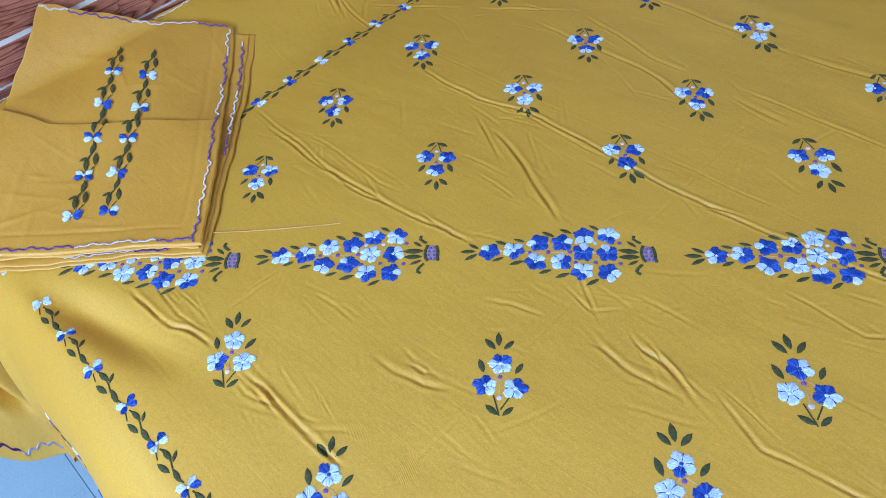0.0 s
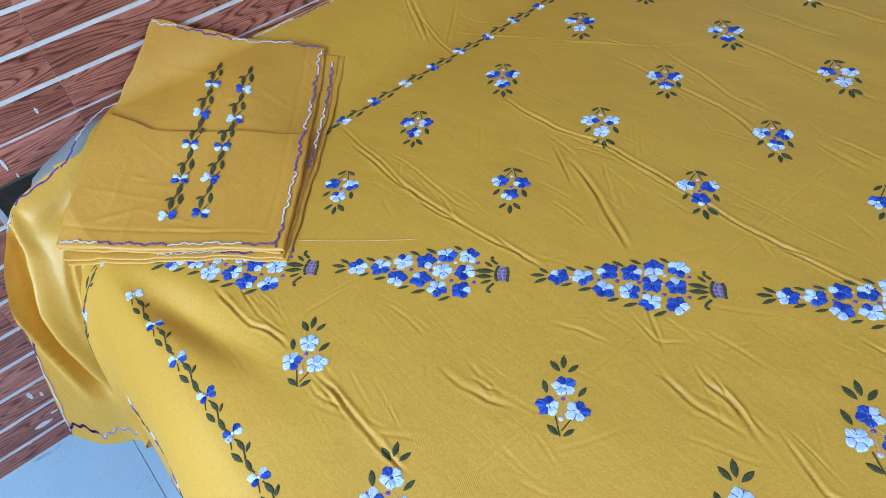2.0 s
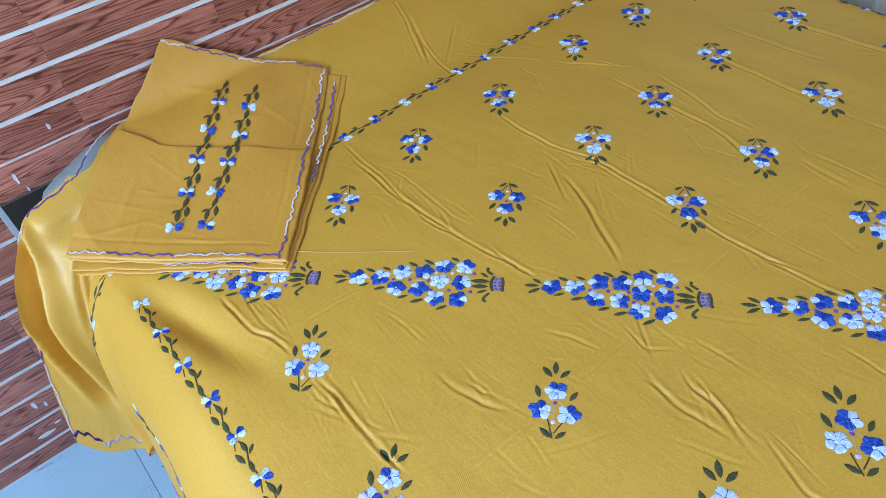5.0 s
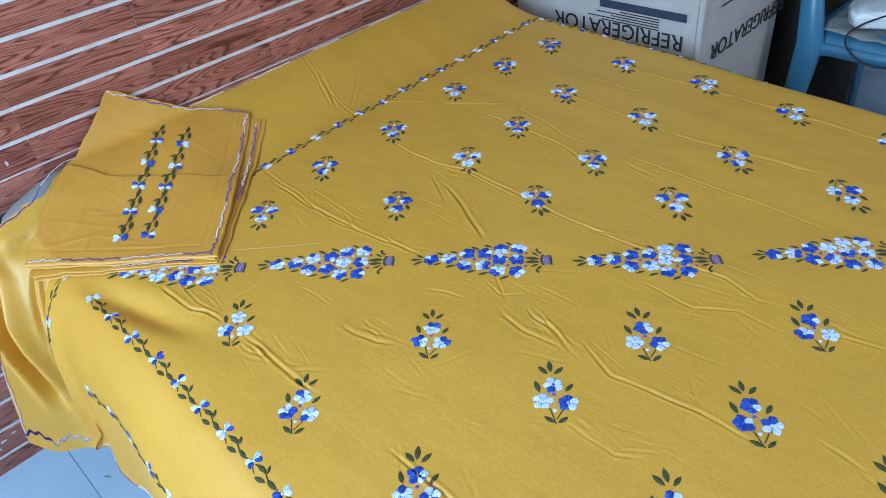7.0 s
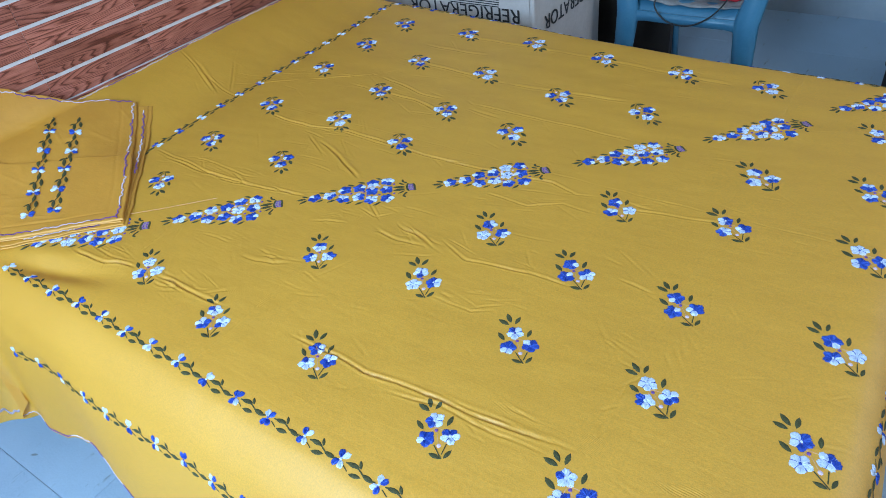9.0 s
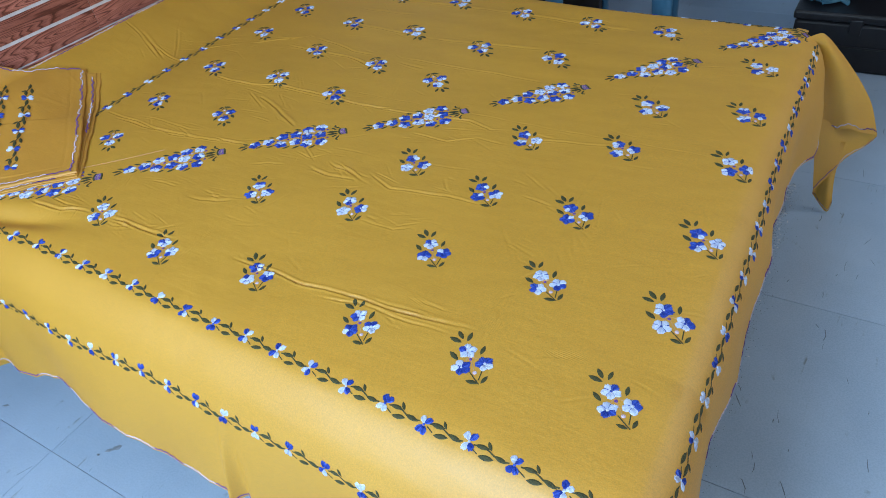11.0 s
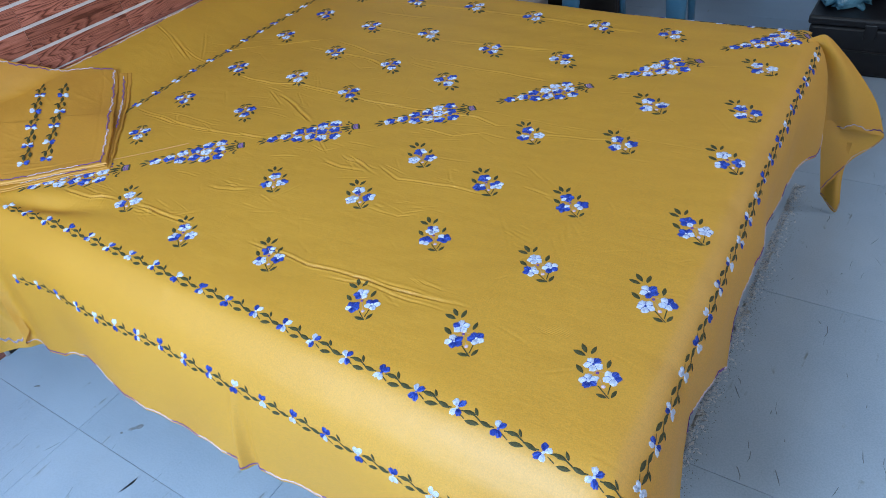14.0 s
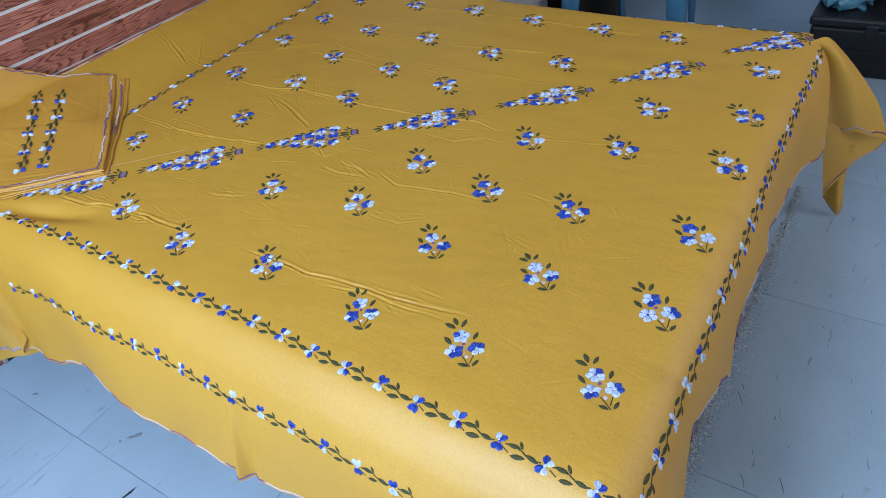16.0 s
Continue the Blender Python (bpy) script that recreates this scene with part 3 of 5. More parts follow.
def build_sheet():
    step = 0.0022
    na, nb = int((A1 - A0) / step), int((B1 - B0) / step)
    u, v = np.linspace(0, 1, na + 1), np.linspace(0, 1, nb + 1)
    uu, vv = np.meshgrid(u, v, indexing="ij")
    lo_a, hi_a = A0 + wavy(B0 + vv * (B1 - B0)) * 0.5 + hem_in(B0 + vv * (B1 - B0)), foot_hem(B0 + vv * (B1 - B0))
    a = lo_a + uu * (hi_a - lo_a)
    lo_b, hi_b = B0 + wavy(a) - hem_drop(a), B1 - wavy(a)
    b = lo_b + vv * (hi_b - lo_b)
    pts = sheet_place(a.ravel(), b.ravel())
    idx = np.arange((na + 1) * (nb + 1)).reshape(na + 1, nb + 1)
    faces = np.stack([idx[:-1, :-1], idx[1:, :-1], idx[1:, 1:], idx[:-1, 1:]], -1).reshape(-1, 4)
    # the far foot corner and the corner by the wall are gathered into folds of their own
    fa, fb = a.ravel()[faces[:, 2]], b.ravel()[faces[:, 2]]
    faces = faces[~((fa > edge_right(fb) + 0.03) & (fb > edge_far(fa))) & ~((fa < 0.268) & (fb < edge_near(fa) - 0.004))]
    me = bpy.data.meshes.new("bedsheet")
    me.from_pydata(pts.tolist(), [], faces.tolist())
    me.materials.append(M_SHEET)
    me.polygons.foreach_set("use_smooth", [True] * len(me.polygons))
    ob = new("bedsheet", me)
    return tagged(ob, "mustard yellow cotton bedsheet embroidered with blue and white flowers", "bedsheet")


sheet = build_sheet()

# ---- embroidery, laid on a surface given by a function of flat coordinates ----


def stitched(name, shapes, mats, parent, surface, to_flat, label=""):
    """Shapes: (outline in local metres, material slot, dome height). Each becomes a low padded fan on the surface."""
    co, lift, faces, slots = [], [], [], []
    for outline, slot, dome in shapes:
        k, n = len(co), len(outline)
        cx, cy = sum(p[0] for p in outline) / n, sum(p[1] for p in outline) / n
        co += list(outline) + [(cx + 0.62 * (px - cx), cy + 0.62 * (py - cy)) for px, py in outline] + [(cx, cy)]
        lift += [0.0004] * n + [0.0004 + dome * (0.95 if j % 2 else 0.55) for j in range(n)] + [0.0004 + dome]
        for j in range(n):
            i = (j + 1) % n
            faces += [(k + j, k + i, k + n + i, k + n + j), (k + n + j, k + n + i, k + 2 * n)]
            slots += [slot, slot]
    flat = np.array([to_flat(px, py) for px, py in co])
    pts = surface(flat[:, 0], flat[:, 1], np.array(lift))
    me = bpy.data.meshes.new(name)
    me.from_pydata(pts.tolist(), [], faces)
    for m in mats:
        me.materials.append(m)
    me.polygons.foreach_set("material_index", slots)
    ob = new(name, me)
    ob.parent = parent
    return tagged(ob, label) if label else ob


rng = random.Random(7)


def petal(cx, cy, angle, r, width):
    """A fan of satin stitches from the flower's middle, each stitch an outline of its own."""
    out, count = [], 6
    half = 0.62 * width
    for k in range(count):
        u0, u1 = 2 * k / count - 1, 2 * (k + 1) / count - 1
        mid = (u0 + u1) / 2
        reach = r * (1.04 - 0.22 * mid * mid) * rng.uniform(0.93, 1.06)
        base = r * 0.17
        a0, a1 = angle + u0 * half * 0.86, angle + u1 * half * 0.86
        m0, m1 = angle + u0 * half, angle + u1 * half
        out.append([(cx + base * math.cos(a0), cy + base * math.sin(a0)), (cx + 0.62 * reach * math.cos(m0), cy + 0.62 * reach * math.sin(m0)),
                    (cx + reach * math.cos(a0 * 0.8 + angle * 0.2), cy + reach * math.sin(a0 * 0.8 + angle * 0.2)),
                    (cx + reach * math.cos(a1 * 0.8 + angle * 0.2), cy + reach * math.sin(a1 * 0.8 + angle * 0.2)),
                    (cx + 0.62 * reach * math.cos(m1), cy + 0.62 * reach * math.sin(m1)), (cx + base * math.cos(a1), cy + base * math.sin(a1))])
    return out


def disc(cx, cy, r, n=7):
    return [(cx + r * math.cos(2 * math.pi * k / n), cy + r * math.sin(2 * math.pi * k / n)) for k in range(n)]


def leaf_outline(cx, cy, angle, length, width=0.42):
    """A pointed leaf about its middle; angle from the local x."""
    pts = []
    for t, w in ((-0.5, 0), (-0.3, 0.30), (-0.02, 0.46), (0.25, 0.34), (0.5, 0), (0.25, -0.34), (-0.02, -0.46), (-0.3, -0.30)):
        d, s = t * length, w * length * width
        pts.append((cx + d * math.cos(angle) - s * math.sin(angle), cy + d * math.sin(angle) + s * math.cos(angle)))
    return pts


def strip(pts, w):
    """A narrow stitched line through points, as outline quads."""
    out = []
    for (ax, ay), (bx, by) in zip(pts, pts[1:]):
        ll = math.hypot(bx - ax, by - ay) or 1e-9
        nx, ny = -(by - ay) / ll * w / 2, (bx - ax) / ll * w / 2
        out.append([(ax + nx, ay + ny), (ax - nx, ay - ny), (bx - nx, by - ny), (bx + nx, by + ny)])
    return out


def flower(cx, cy, r, parent, surface, to_flat, petals=5, start=None):
    """Petals of white and blue satin stitch: some flowers white, some blue, most of them half and half; four petals stand in two pairs."""
    start = rng.uniform(0, 6.28) if start is None else start
    blue, shift = rng.choice((0, 1, 2, 2, 3, 3, 3, 4, 4)), rng.randrange(petals)
    pairs = petals == 4
    if pairs:
        start = math.pi / 2 + rng.uniform(-0.3, 0.3)
    rim = [(cx + q * math.cos(u), cy + q * math.sin(u)) for u, q in ((2 * math.pi * k / 20, r * rng.uniform(0.74, 0.88)) for k in range(20))]
    shapes = [] if pairs else [(rim, 1 if blue > 2 else 2, 0.0001)]
    for k in range(petals):
        slot = 1 if (k + shift) % petals < round(blue * petals / 5) else 0
        size = r * rng.uniform(0.92, 1.08)
        turn = start + ((-0.52, 0.52, math.pi - 0.52, math.pi + 0.52)[k] if pairs else 2 * math.pi * k / petals)
        for stitch in petal(cx, cy, turn + rng.uniform(-0.09, 0.09), size, 0.98 if pairs else 5.6 * rng.uniform(0.96, 1.06) / petals):
            shade = slot if rng.random() < 0.75 else slot + 2
            shapes.append((stitch, shade, rng.uniform(0.0007, 0.0014)))
    if not pairs:
        # dark outline stitches between the petals
        for k in range(petals):
            u = start + 2 * math.pi * (k + 0.5) / petals
            q0, q1 = 0.22 * r, r * rng.uniform(0.72, 0.90)
            shapes += [(q, 1, 0.0013) for q in strip([(cx + q0 * math.cos(u), cy + q0 * math.sin(u)), (cx + q1 * math.cos(u), cy + q1 * math.sin(u))], 0.0009)]
    shapes.append((disc(cx, cy, r * rng.uniform(0.13, 0.20), 5), rng.choice((0, 0, 1, 2)) if blue < 4 else 3, 0.0016))
    return stitched("flower", shapes, [M_WHITE, M_BLUE, M_WHITE_DULL, M_BLUE_LIGHT], parent, surface, to_flat)


def leaf(cx, cy, degrees, length, parent, surface, to_flat, width=0.42):
    return stitched("leaf", [(leaf_outline(cx, cy, radians(degrees + rng.uniform(-5, 5)), length * rng.uniform(0.92, 1.08), width), 0, 0.0009)], [M_GREEN], parent, surface, to_flat)


def at_flat(cx, cy, degrees, scale=1.0):
    c, s = math.cos(radians(degrees)) * scale, math.sin(radians(degrees)) * scale
    return lambda px, py: (cx + c * px - s * py, cy + s * px + c * py)


def spray(cx, cy, degrees):
    """A three-flower spray; its tip points along the local y."""
    f = at_flat(cx, cy, degrees, rng.uniform(0.96, 1.04))
    S = sheet_place
    shapes = [(q, 0, 0.0005) for q in strip([(-0.0025, -0.047), (-0.005, -0.036), (-0.008, -0.022)], 0.0016)]
    shapes += [(q, 0, 0.0005) for q in strip([(-0.001, -0.040), (0.009, -0.026)], 0.0016)]
    shapes += [(q, 1, 0.0003) for q in strip([(0.0, 0.030), (0.0, -0.006), (-0.0015, -0.022)], 0.0009)]
    shapes += [(q, 1, 0.0003) for q in strip([(-0.011, -0.004), (0.0, 0.006), (0.013, -0.006)], 0.0009)]
    shapes += [(disc(0, 0, 0.0028), 2, 0.001), (disc(-0.0015, -0.0255, 0.0034), 3, 0.001)]
    ob = stitched("flower_spray", shapes, [M_GREEN, M_BARE, M_PURPLE, M_LILAC], sheet, S, f, "embroidered spray of three blue and white flowers")
    for x, y in ((0.001, 0.017), (-0.0165, -0.0095), (0.0165, -0.0150)):
        flower(x, y, 0.0134, ob, S, f)
    for x, y, d, n in ((0, 0.050, 90, 0.021), (-0.010, 0.044, 125, 0.021), (0.0115, 0.0415, 45, 0.018), (-0.0205, 0.0155, 105, 0.020),
                       (0.0215, 0.010, 52, 0.018), (-0.0105, -0.0395, 138, 0.018), (0.0070, -0.0420, 35, 0.017)):
        leaf(x, y, d, n, ob, S, f)
    return ob


def bouquet(start, end):
    """A cone of twelve flowers in a small crown-shaped holder; its tip lies at start."""
    dx, dy = end[0] - start[0], end[1] - start[1]
    k = math.hypot(dx, dy) / 0.2504
    f = at_flat(*start, math.degrees(math.atan2(dy, dx)), k)
    S, g = sheet_place, 0.00026
    q = lambda x, y: ((x - 80) * g, (232 - y) * g * 1.22)
    shapes = [(disc(*q(x, y), r), s, 0.001) for x, y, r, s in ((433, 233, .0028, 1), (525, 233, .0034, 1), (630, 235, .003, 1), (290, 222, .003, 2), (755, 187, .003, 3),
              (873, 188, .003, 1), (655, 290, .003, 1), (750, 290, .003, 1), (868, 295, .003, 1), (665, 185, .003, 3), (530, 185, .002, 2), (745, 235, .003, 2))]
    shapes += [(s, 2, 0.0003) for s in strip([q(180, 225), q(440, 233), q(640, 236), q(860, 240)], 0.0008)]
    shapes.append(([q(985, 205), q(1026, 210), q(1034, 248), q(1038, 288), q(990, 285), q(974, 248)], 4, 0.0002))
    for x, y in ((998, 222), (1020, 222), (992, 240), (1016, 240), (992, 260), (1018, 260), (1002, 277), (1024, 277)):
        shapes.append((disc(*q(x, y), 0.0024), 1, 0.001))
    for pts in ([q(985, 202), q(975, 225), q(972, 248), q(978, 275), q(990, 288)], [q(1025, 208), q(1034, 230), q(1036, 252), q(1034, 275), q(1040, 290)]):
        shapes += [(s, 0, 0.0008) for s in strip(pts, 0.0042)]
    for pts in ([q(948, 150), q(940, 165), q(955, 180), q(976, 192)], [q(970, 300), q(948, 320), q(938, 338), q(958, 350)]):
        shapes += [(s, 0, 0.0007) for s in strip(pts, 0.0040)]
    ob = stitched("bouquet", shapes, [M_GREEN, M_PURPLE, M_BARE, M_LILAC, M_MAUVE], sheet, S, f, "embroidered cone-shaped bouquet in a small crowned holder")
    for x, y in ((230, 225), (355, 222), (475, 183), (595, 183), (703, 145), (822, 145), (460, 282), (585, 282), (695, 235), (812, 240), (685, 335), (810, 340)):
        flower(*q(x, y), 0.0142, ob, S, f)
    for x, y, d, n in ((150, 195, 150, .018), (122, 222, 178, .022), (140, 252, 210, .020), (290, 180, 160, .017), (380, 168, 160, .017), (525, 137, 152, .018), (612, 122, 150, .019),
                       (755, 103, 150, .016), (275, 268, 205, .018), (368, 287, 200, .019), (507, 333, 195, .018), (590, 353, 203, .020), (730, 388, 208, .019),
                       (930, 195, 140, .016), (912, 232, 174, .027), (912, 262, 182, .027), (928, 292, 205, .017)):
        leaf(*q(x, y), d, n, ob, S, f, 0.34)
    return ob


def vine(name, start, end, count, surface, parent, label, size=1.0, side=1, petals=4):
    """A running vine: small flowers in a row; between each two a stem with two leaves on it, a bud leaf that points back and a loose leaf beside."""
    dx, dy = end[0] - start[0], end[1] - start[1]
    length = math.hypot(dx, dy)
    f = at_flat(*start, math.degrees(math.atan2(dy, dx)))
    pitch = length / count
    shapes = []
    for k in range(count):
        pts = [(pitch * (k + t), side * y * size) for t, y in ((0.12, 0.001), (0.28, 0.003), (0.45, 0.002), (0.60, -0.002), (0.76, -0.003), (0.90, -0.001))]
        shapes += [(s, 0, 0.0006) for s in strip(pts, 0.0020)]
        shapes += [(s, 0, 0.0006) for s in strip([(pitch * (k + 0.10), -side * 0.004 * size), (pitch * (k + 0.26), -side * 0.0085 * size)], 0.0014)]
    ob = stitched(name, shapes, [M_GREEN], parent, surface, f, label)
    for k in range(count):
        x0 = k * pitch
        flower(x0 + rng.uniform(-0.002, 0.002), side * rng.uniform(-0.003, 0.003), 0.0132 * size, ob, surface, f, petals)
        for t, y, d, n in ((0.30, 0.0030, 4, 0.021), (0.42, 0.0085, 132, 0.014), (0.45, -0.0085, 10, 0.021), (0.72, -0.0022, -6, 0.021)):
            leaf(x0 + pitch * t, side * y * size, side * d, n * size, ob, surface, f, 0.38)
    return ob


UPPER = [(0.452, -0.177), (0.415, 0.004), (0.648, 0.002), (0.424, 0.197), (0.647, 0.203), (0.853, 0.172), (0.404, 0.420), (0.642, 0.369), (0.862, 0.339), (1.056, 0.309), (0.414, 0.597),
         (0.633, 0.553), (0.849, 0.544), (1.076, 0.500), (1.282, 0.497), (0.434, 0.759), (0.662, 0.757), (0.877, 0.755), (1.090, 0.721), (1.294, 0.710), (1.487, 0.703)]
LOWER = [(0.684, -0.386), (0.901, -0.419), (1.118, -0.400), (1.356, -0.425), (1.547, -0.418), (1.754, -0.401), (0.951, -0.208), (1.160, -0.181), (1.370, -0.231), (1.578, -0.231),
         (1.772, -0.231), (1.195, -0.012), (1.375, -0.049), (1.553, -0.051), (1.770, -0.039), (1.368, 0.149), (1.560, 0.175), (1.766, 0.182), (1.563, 0.342), (1.749, 0.370), (1.731, 0.577)]
for x, y in UPPER:
    spray(x, y, 225 + rng.uniform(-4, 4))
for x, y in LOWER:
    spray(x, y, 45 + rng.uniform(-4, 4))
for s, e in (((0.369, -0.468), (0.565, -0.290)), ((0.581, -0.281), (0.769, -0.116)), ((0.794, -0.105), (0.982, 0.048)), ((1.014, 0.060), (1.195, 0.214)),
             ((1.230, 0.246), (1.403, 0.397)), ((1.430, 0.430), (1.597, 0.583)), ((1.623, 0.643), (1.793, 0.792))):
    bouquet(s, e)
for s, e, n in (((0.402, -0.513), (0.645, -0.511), 3), ((0.645, -0.511), (1.203, -0.521), 8), ((1.203, -0.521), (1.880, -0.554), 10)):
    vine("border_vine", s, e, n, sheet_place, sheet, "embroidered border vine along the near edge")
for s, e, n in (((0.462, -0.684), (0.726, -0.665), 3), ((0.726, -0.665), (0.999, -0.653), 4), ((0.999, -0.653), (1.945, -0.682), 14)):
    vine("border_vine", s, e, n, sheet_place, sheet, "embroidered border vine on the hanging side", 0.95)
vine("border_vine", (1.876, -0.523), (1.832, 0.797), 20, sheet_place, sheet, "embroidered border vine along the foot edge", 1, -1)
vine("border_vine", (0.299, -0.139), (0.279, 0.911), 15, sheet_place, sheet, "embroidered border vine along the wall side")
vine("border_vine", (0.30, 0.900), (1.80, 0.800), 20, sheet_place, sheet, "embroidered border vine along the far edge")
vine("border_vine", (0.300, -0.520), (0.300, -0.690), 2, sheet_place, sheet, "embroidered vine end at the corner")


def hem(surface, path, parent, seed=0):
    """Scalloped hem stitching along a flat path: runs of white and of purple thread, each a part."""
    r = random.Random(seed)
    pts = [path(t) for t in np.linspace(0, 1, 300)]
    runs, length, limit = [[]], 0.0, 0.05
    for k in range(len(pts) - 1):
        (ax, ay), (bx, by) = pts[k], pts[k + 1]
        step = math.hypot(bx - ax, by - ay)
        nx, ny = -(by - ay) / (step or 1), (bx - ax) / (step or 1)
        w0, w1 = 0.0013 * math.sin(length * 360), 0.0013 * math.sin((length + step) * 360)
        runs[-1] += strip([(ax + nx * w0, ay + ny * w0), (bx + nx * w1, by + ny * w1)], 0.0026)
        length += step
        if length > limit:
            runs.append([])
            limit = length + r.uniform(0.05, 0.13)
    for k, run in enumerate(runs):
        if run:
            stitched("hem_stitching", [(q, 0, 0.0012) for q in run], [M_HEM if k % 2 else M_PURPLE], parent, surface, lambda px, py: (px, py), "pale lilac hem stitching" if k % 2 else "purple hem stitching")


def lerp_path(p, q, inset_dir, inset=0.006):
    def path(t):
        x, y = p[0] + (q[0] - p[0]) * t, p[1] + (q[1] - p[1]) * t
        v = x if abs(q[0] - p[0]) > abs(q[1] - p[1]) else y
        w = float(wavy(np.array(v))) * (0.5 if inset_dir == (1, 0) else 1.0) + inset
        w -= float(hem_drop(x)) if inset_dir == (0, 1) else 0.0
        w += float(hem_in(y)) if inset_dir == (1, 0) else 0.0
        return x + inset_dir[0] * w, y + inset_dir[1] * w
    return path


hem(sheet_place, lerp_path((0.272, B0), (A1 - 0.01, B0), (0, 1)), sheet)
hem(sheet_place, lambda t: (float(foot_hem(-0.34 + 1.13 * t)) - 0.005, -0.34 + 1.13 * t), sheet)
hem(sheet_place, lerp_path((A0, -0.49), (A0, B1 - 0.01), (1, 0)), sheet)
hem(sheet_place, lerp_path((1.82, B1), (A0 + 0.01, B1), (0, -1)), sheet)


def smooth_curve(pts, t):
    """A smooth curve through points, at t from 0 to 1."""
    p = np.array(pts, float)
    n = len(p) - 1
    q = np.vstack([2 * p[0] - p[1], p, 2 * p[-1] - p[-2]])
    x = np.clip(np.asarray(t, float) * n, 0, n - 1e-9)
    i = x.astype(int)
    f = (x - i)[..., None]
    a, b, c, d = q[i], q[i + 1], q[i + 2], q[i + 3]
    return 0.5 * (2 * b + (c - a) * f + (2 * a - 5 * b + 4 * c - d) * f**2 + (3 * b - a - 3 * c + d) * f**3)


def draped(top, bottom, left, right, wave=0.0, folds=1.1, swell=None, way=(0.72, -0.66, 0.2)):
    """A cloth patch between four edges, as a function of metres across and down; swell(u, v): how far it stands out the way given."""
    def place(u, v):
        u, v = np.clip(u, 0, 1), np.clip(v, 0, 1)
        k = np.asarray(u)[..., None], np.asarray(v)[..., None]
        p = (1 - k[1]) * smooth_curve(top, u) + k[1] * smooth_curve(bottom, u) + (1 - k[0]) * smooth_curve(left, v) + k[0] * smooth_curve(right, v)
        tl, tr, bl, br = (np.array(q, float) for q in (top[0], top[-1], bottom[0], bottom[-1]))
        p = p - ((1 - k[0]) * (1 - k[1]) * tl + k[0] * (1 - k[1]) * tr + (1 - k[0]) * k[1] * bl + k[0] * k[1] * br)
        ripple = wave * np.sin(2 * folds * np.pi * np.asarray(u) + 0.6) * 8.15 * v * np.exp(-3.0 * v)
        p[..., 1] += ripple
        if swell:
            p = p + np.asarray(swell(np.asarray(u, float), np.asarray(v, float)))[..., None] * np.array(way)
        return p

    def surface(x, y, lift=0.0):
        u, v = np.asarray(x, float) / 0.16, np.asarray(y, float) / 0.28
        p = place(u, v)
        if np.any(lift):
            nrm = np.cross(place(u + 0.01, v) - place(u - 0.01, v), place(u, v + 0.01) - place(u, v - 0.01))
            nrm /= np.linalg.norm(nrm, axis=-1, keepdims=True) + 1e-12
            nrm *= np.where(nrm[..., 1:2] > 0, -1, 1)
            p = p + nrm * np.asarray(lift)[..., None]
        return p
    return surface


def fin_swell(u, v):
    """The hanging corner tucks in behind the foot side before it stands out."""
    return -0.040 * np.exp(-(((u - 0.10) / 0.16) ** 2)) * smoothstep(0.02, 0.30, v) + 0.010 * np.exp(-(((u - 0.55) / 0.2) ** 2)) * v


def loose_swell(u, v):
    """A crest that runs slantwise down the loose panel, a deep hollow below it, and two narrow pleats under the pillow cases."""
    crest = np.interp(v, [0.16, 0.28, 0.34, 0.46, 0.58, 0.66, 0.70, 0.76, 0.84, 1.0], [0.0, 0.10, 0.27, 0.33, 0.33, 0.41, 0.49, 0.59, 0.70, 0.95])
    hollow = np.interp(v, [0.30, 0.45, 0.60, 0.68, 0.73, 0.78, 0.90], [0.06, 0.09, 0.13, 0.20, 0.31, 0.46, 0.64])
    up = smoothstep(0.18, 0.32, v) * (1 - smoothstep(0.74, 0.92, v))
    down = smoothstep(0.30, 0.46, v) * (1 - smoothstep(0.72, 0.88, v))
    z = 0.019 * np.exp(-(((u - crest) / np.where(u < crest, 0.060, 0.14)) ** 2)) * up - 0.036 * np.exp(-(((u - hollow) / 0.090) ** 2)) * down
    z = z + 0.012 * np.exp(-(((u - hollow + 0.17) / 0.06) ** 2)) * down
    for mid, depth in ((np.interp(v, [0.2, 0.45], [0.68, 0.63]), 0.012), (np.interp(v, [0.2, 0.41, 0.58], [0.81, 0.76, 0.68]), 0.014)):
        z = z - depth * np.exp(-(((u - mid) / 0.035) ** 2)) * smoothstep(0.06, 0.18, v) * (1 - smoothstep(0.48, 0.66, v))
    z = z - 0.016 * smoothstep(0.80, 1.0, u) * smoothstep(0.12, 0.3, v)
    return z + 0.010 * np.exp(-(((u - 0.15) / 0.12) ** 2 + ((v - 0.12) / 0.07) ** 2)) - 0.012 * np.exp(-(((u - 0.36) / 0.10) ** 2 + ((v - 0.10) / 0.08) ** 2))


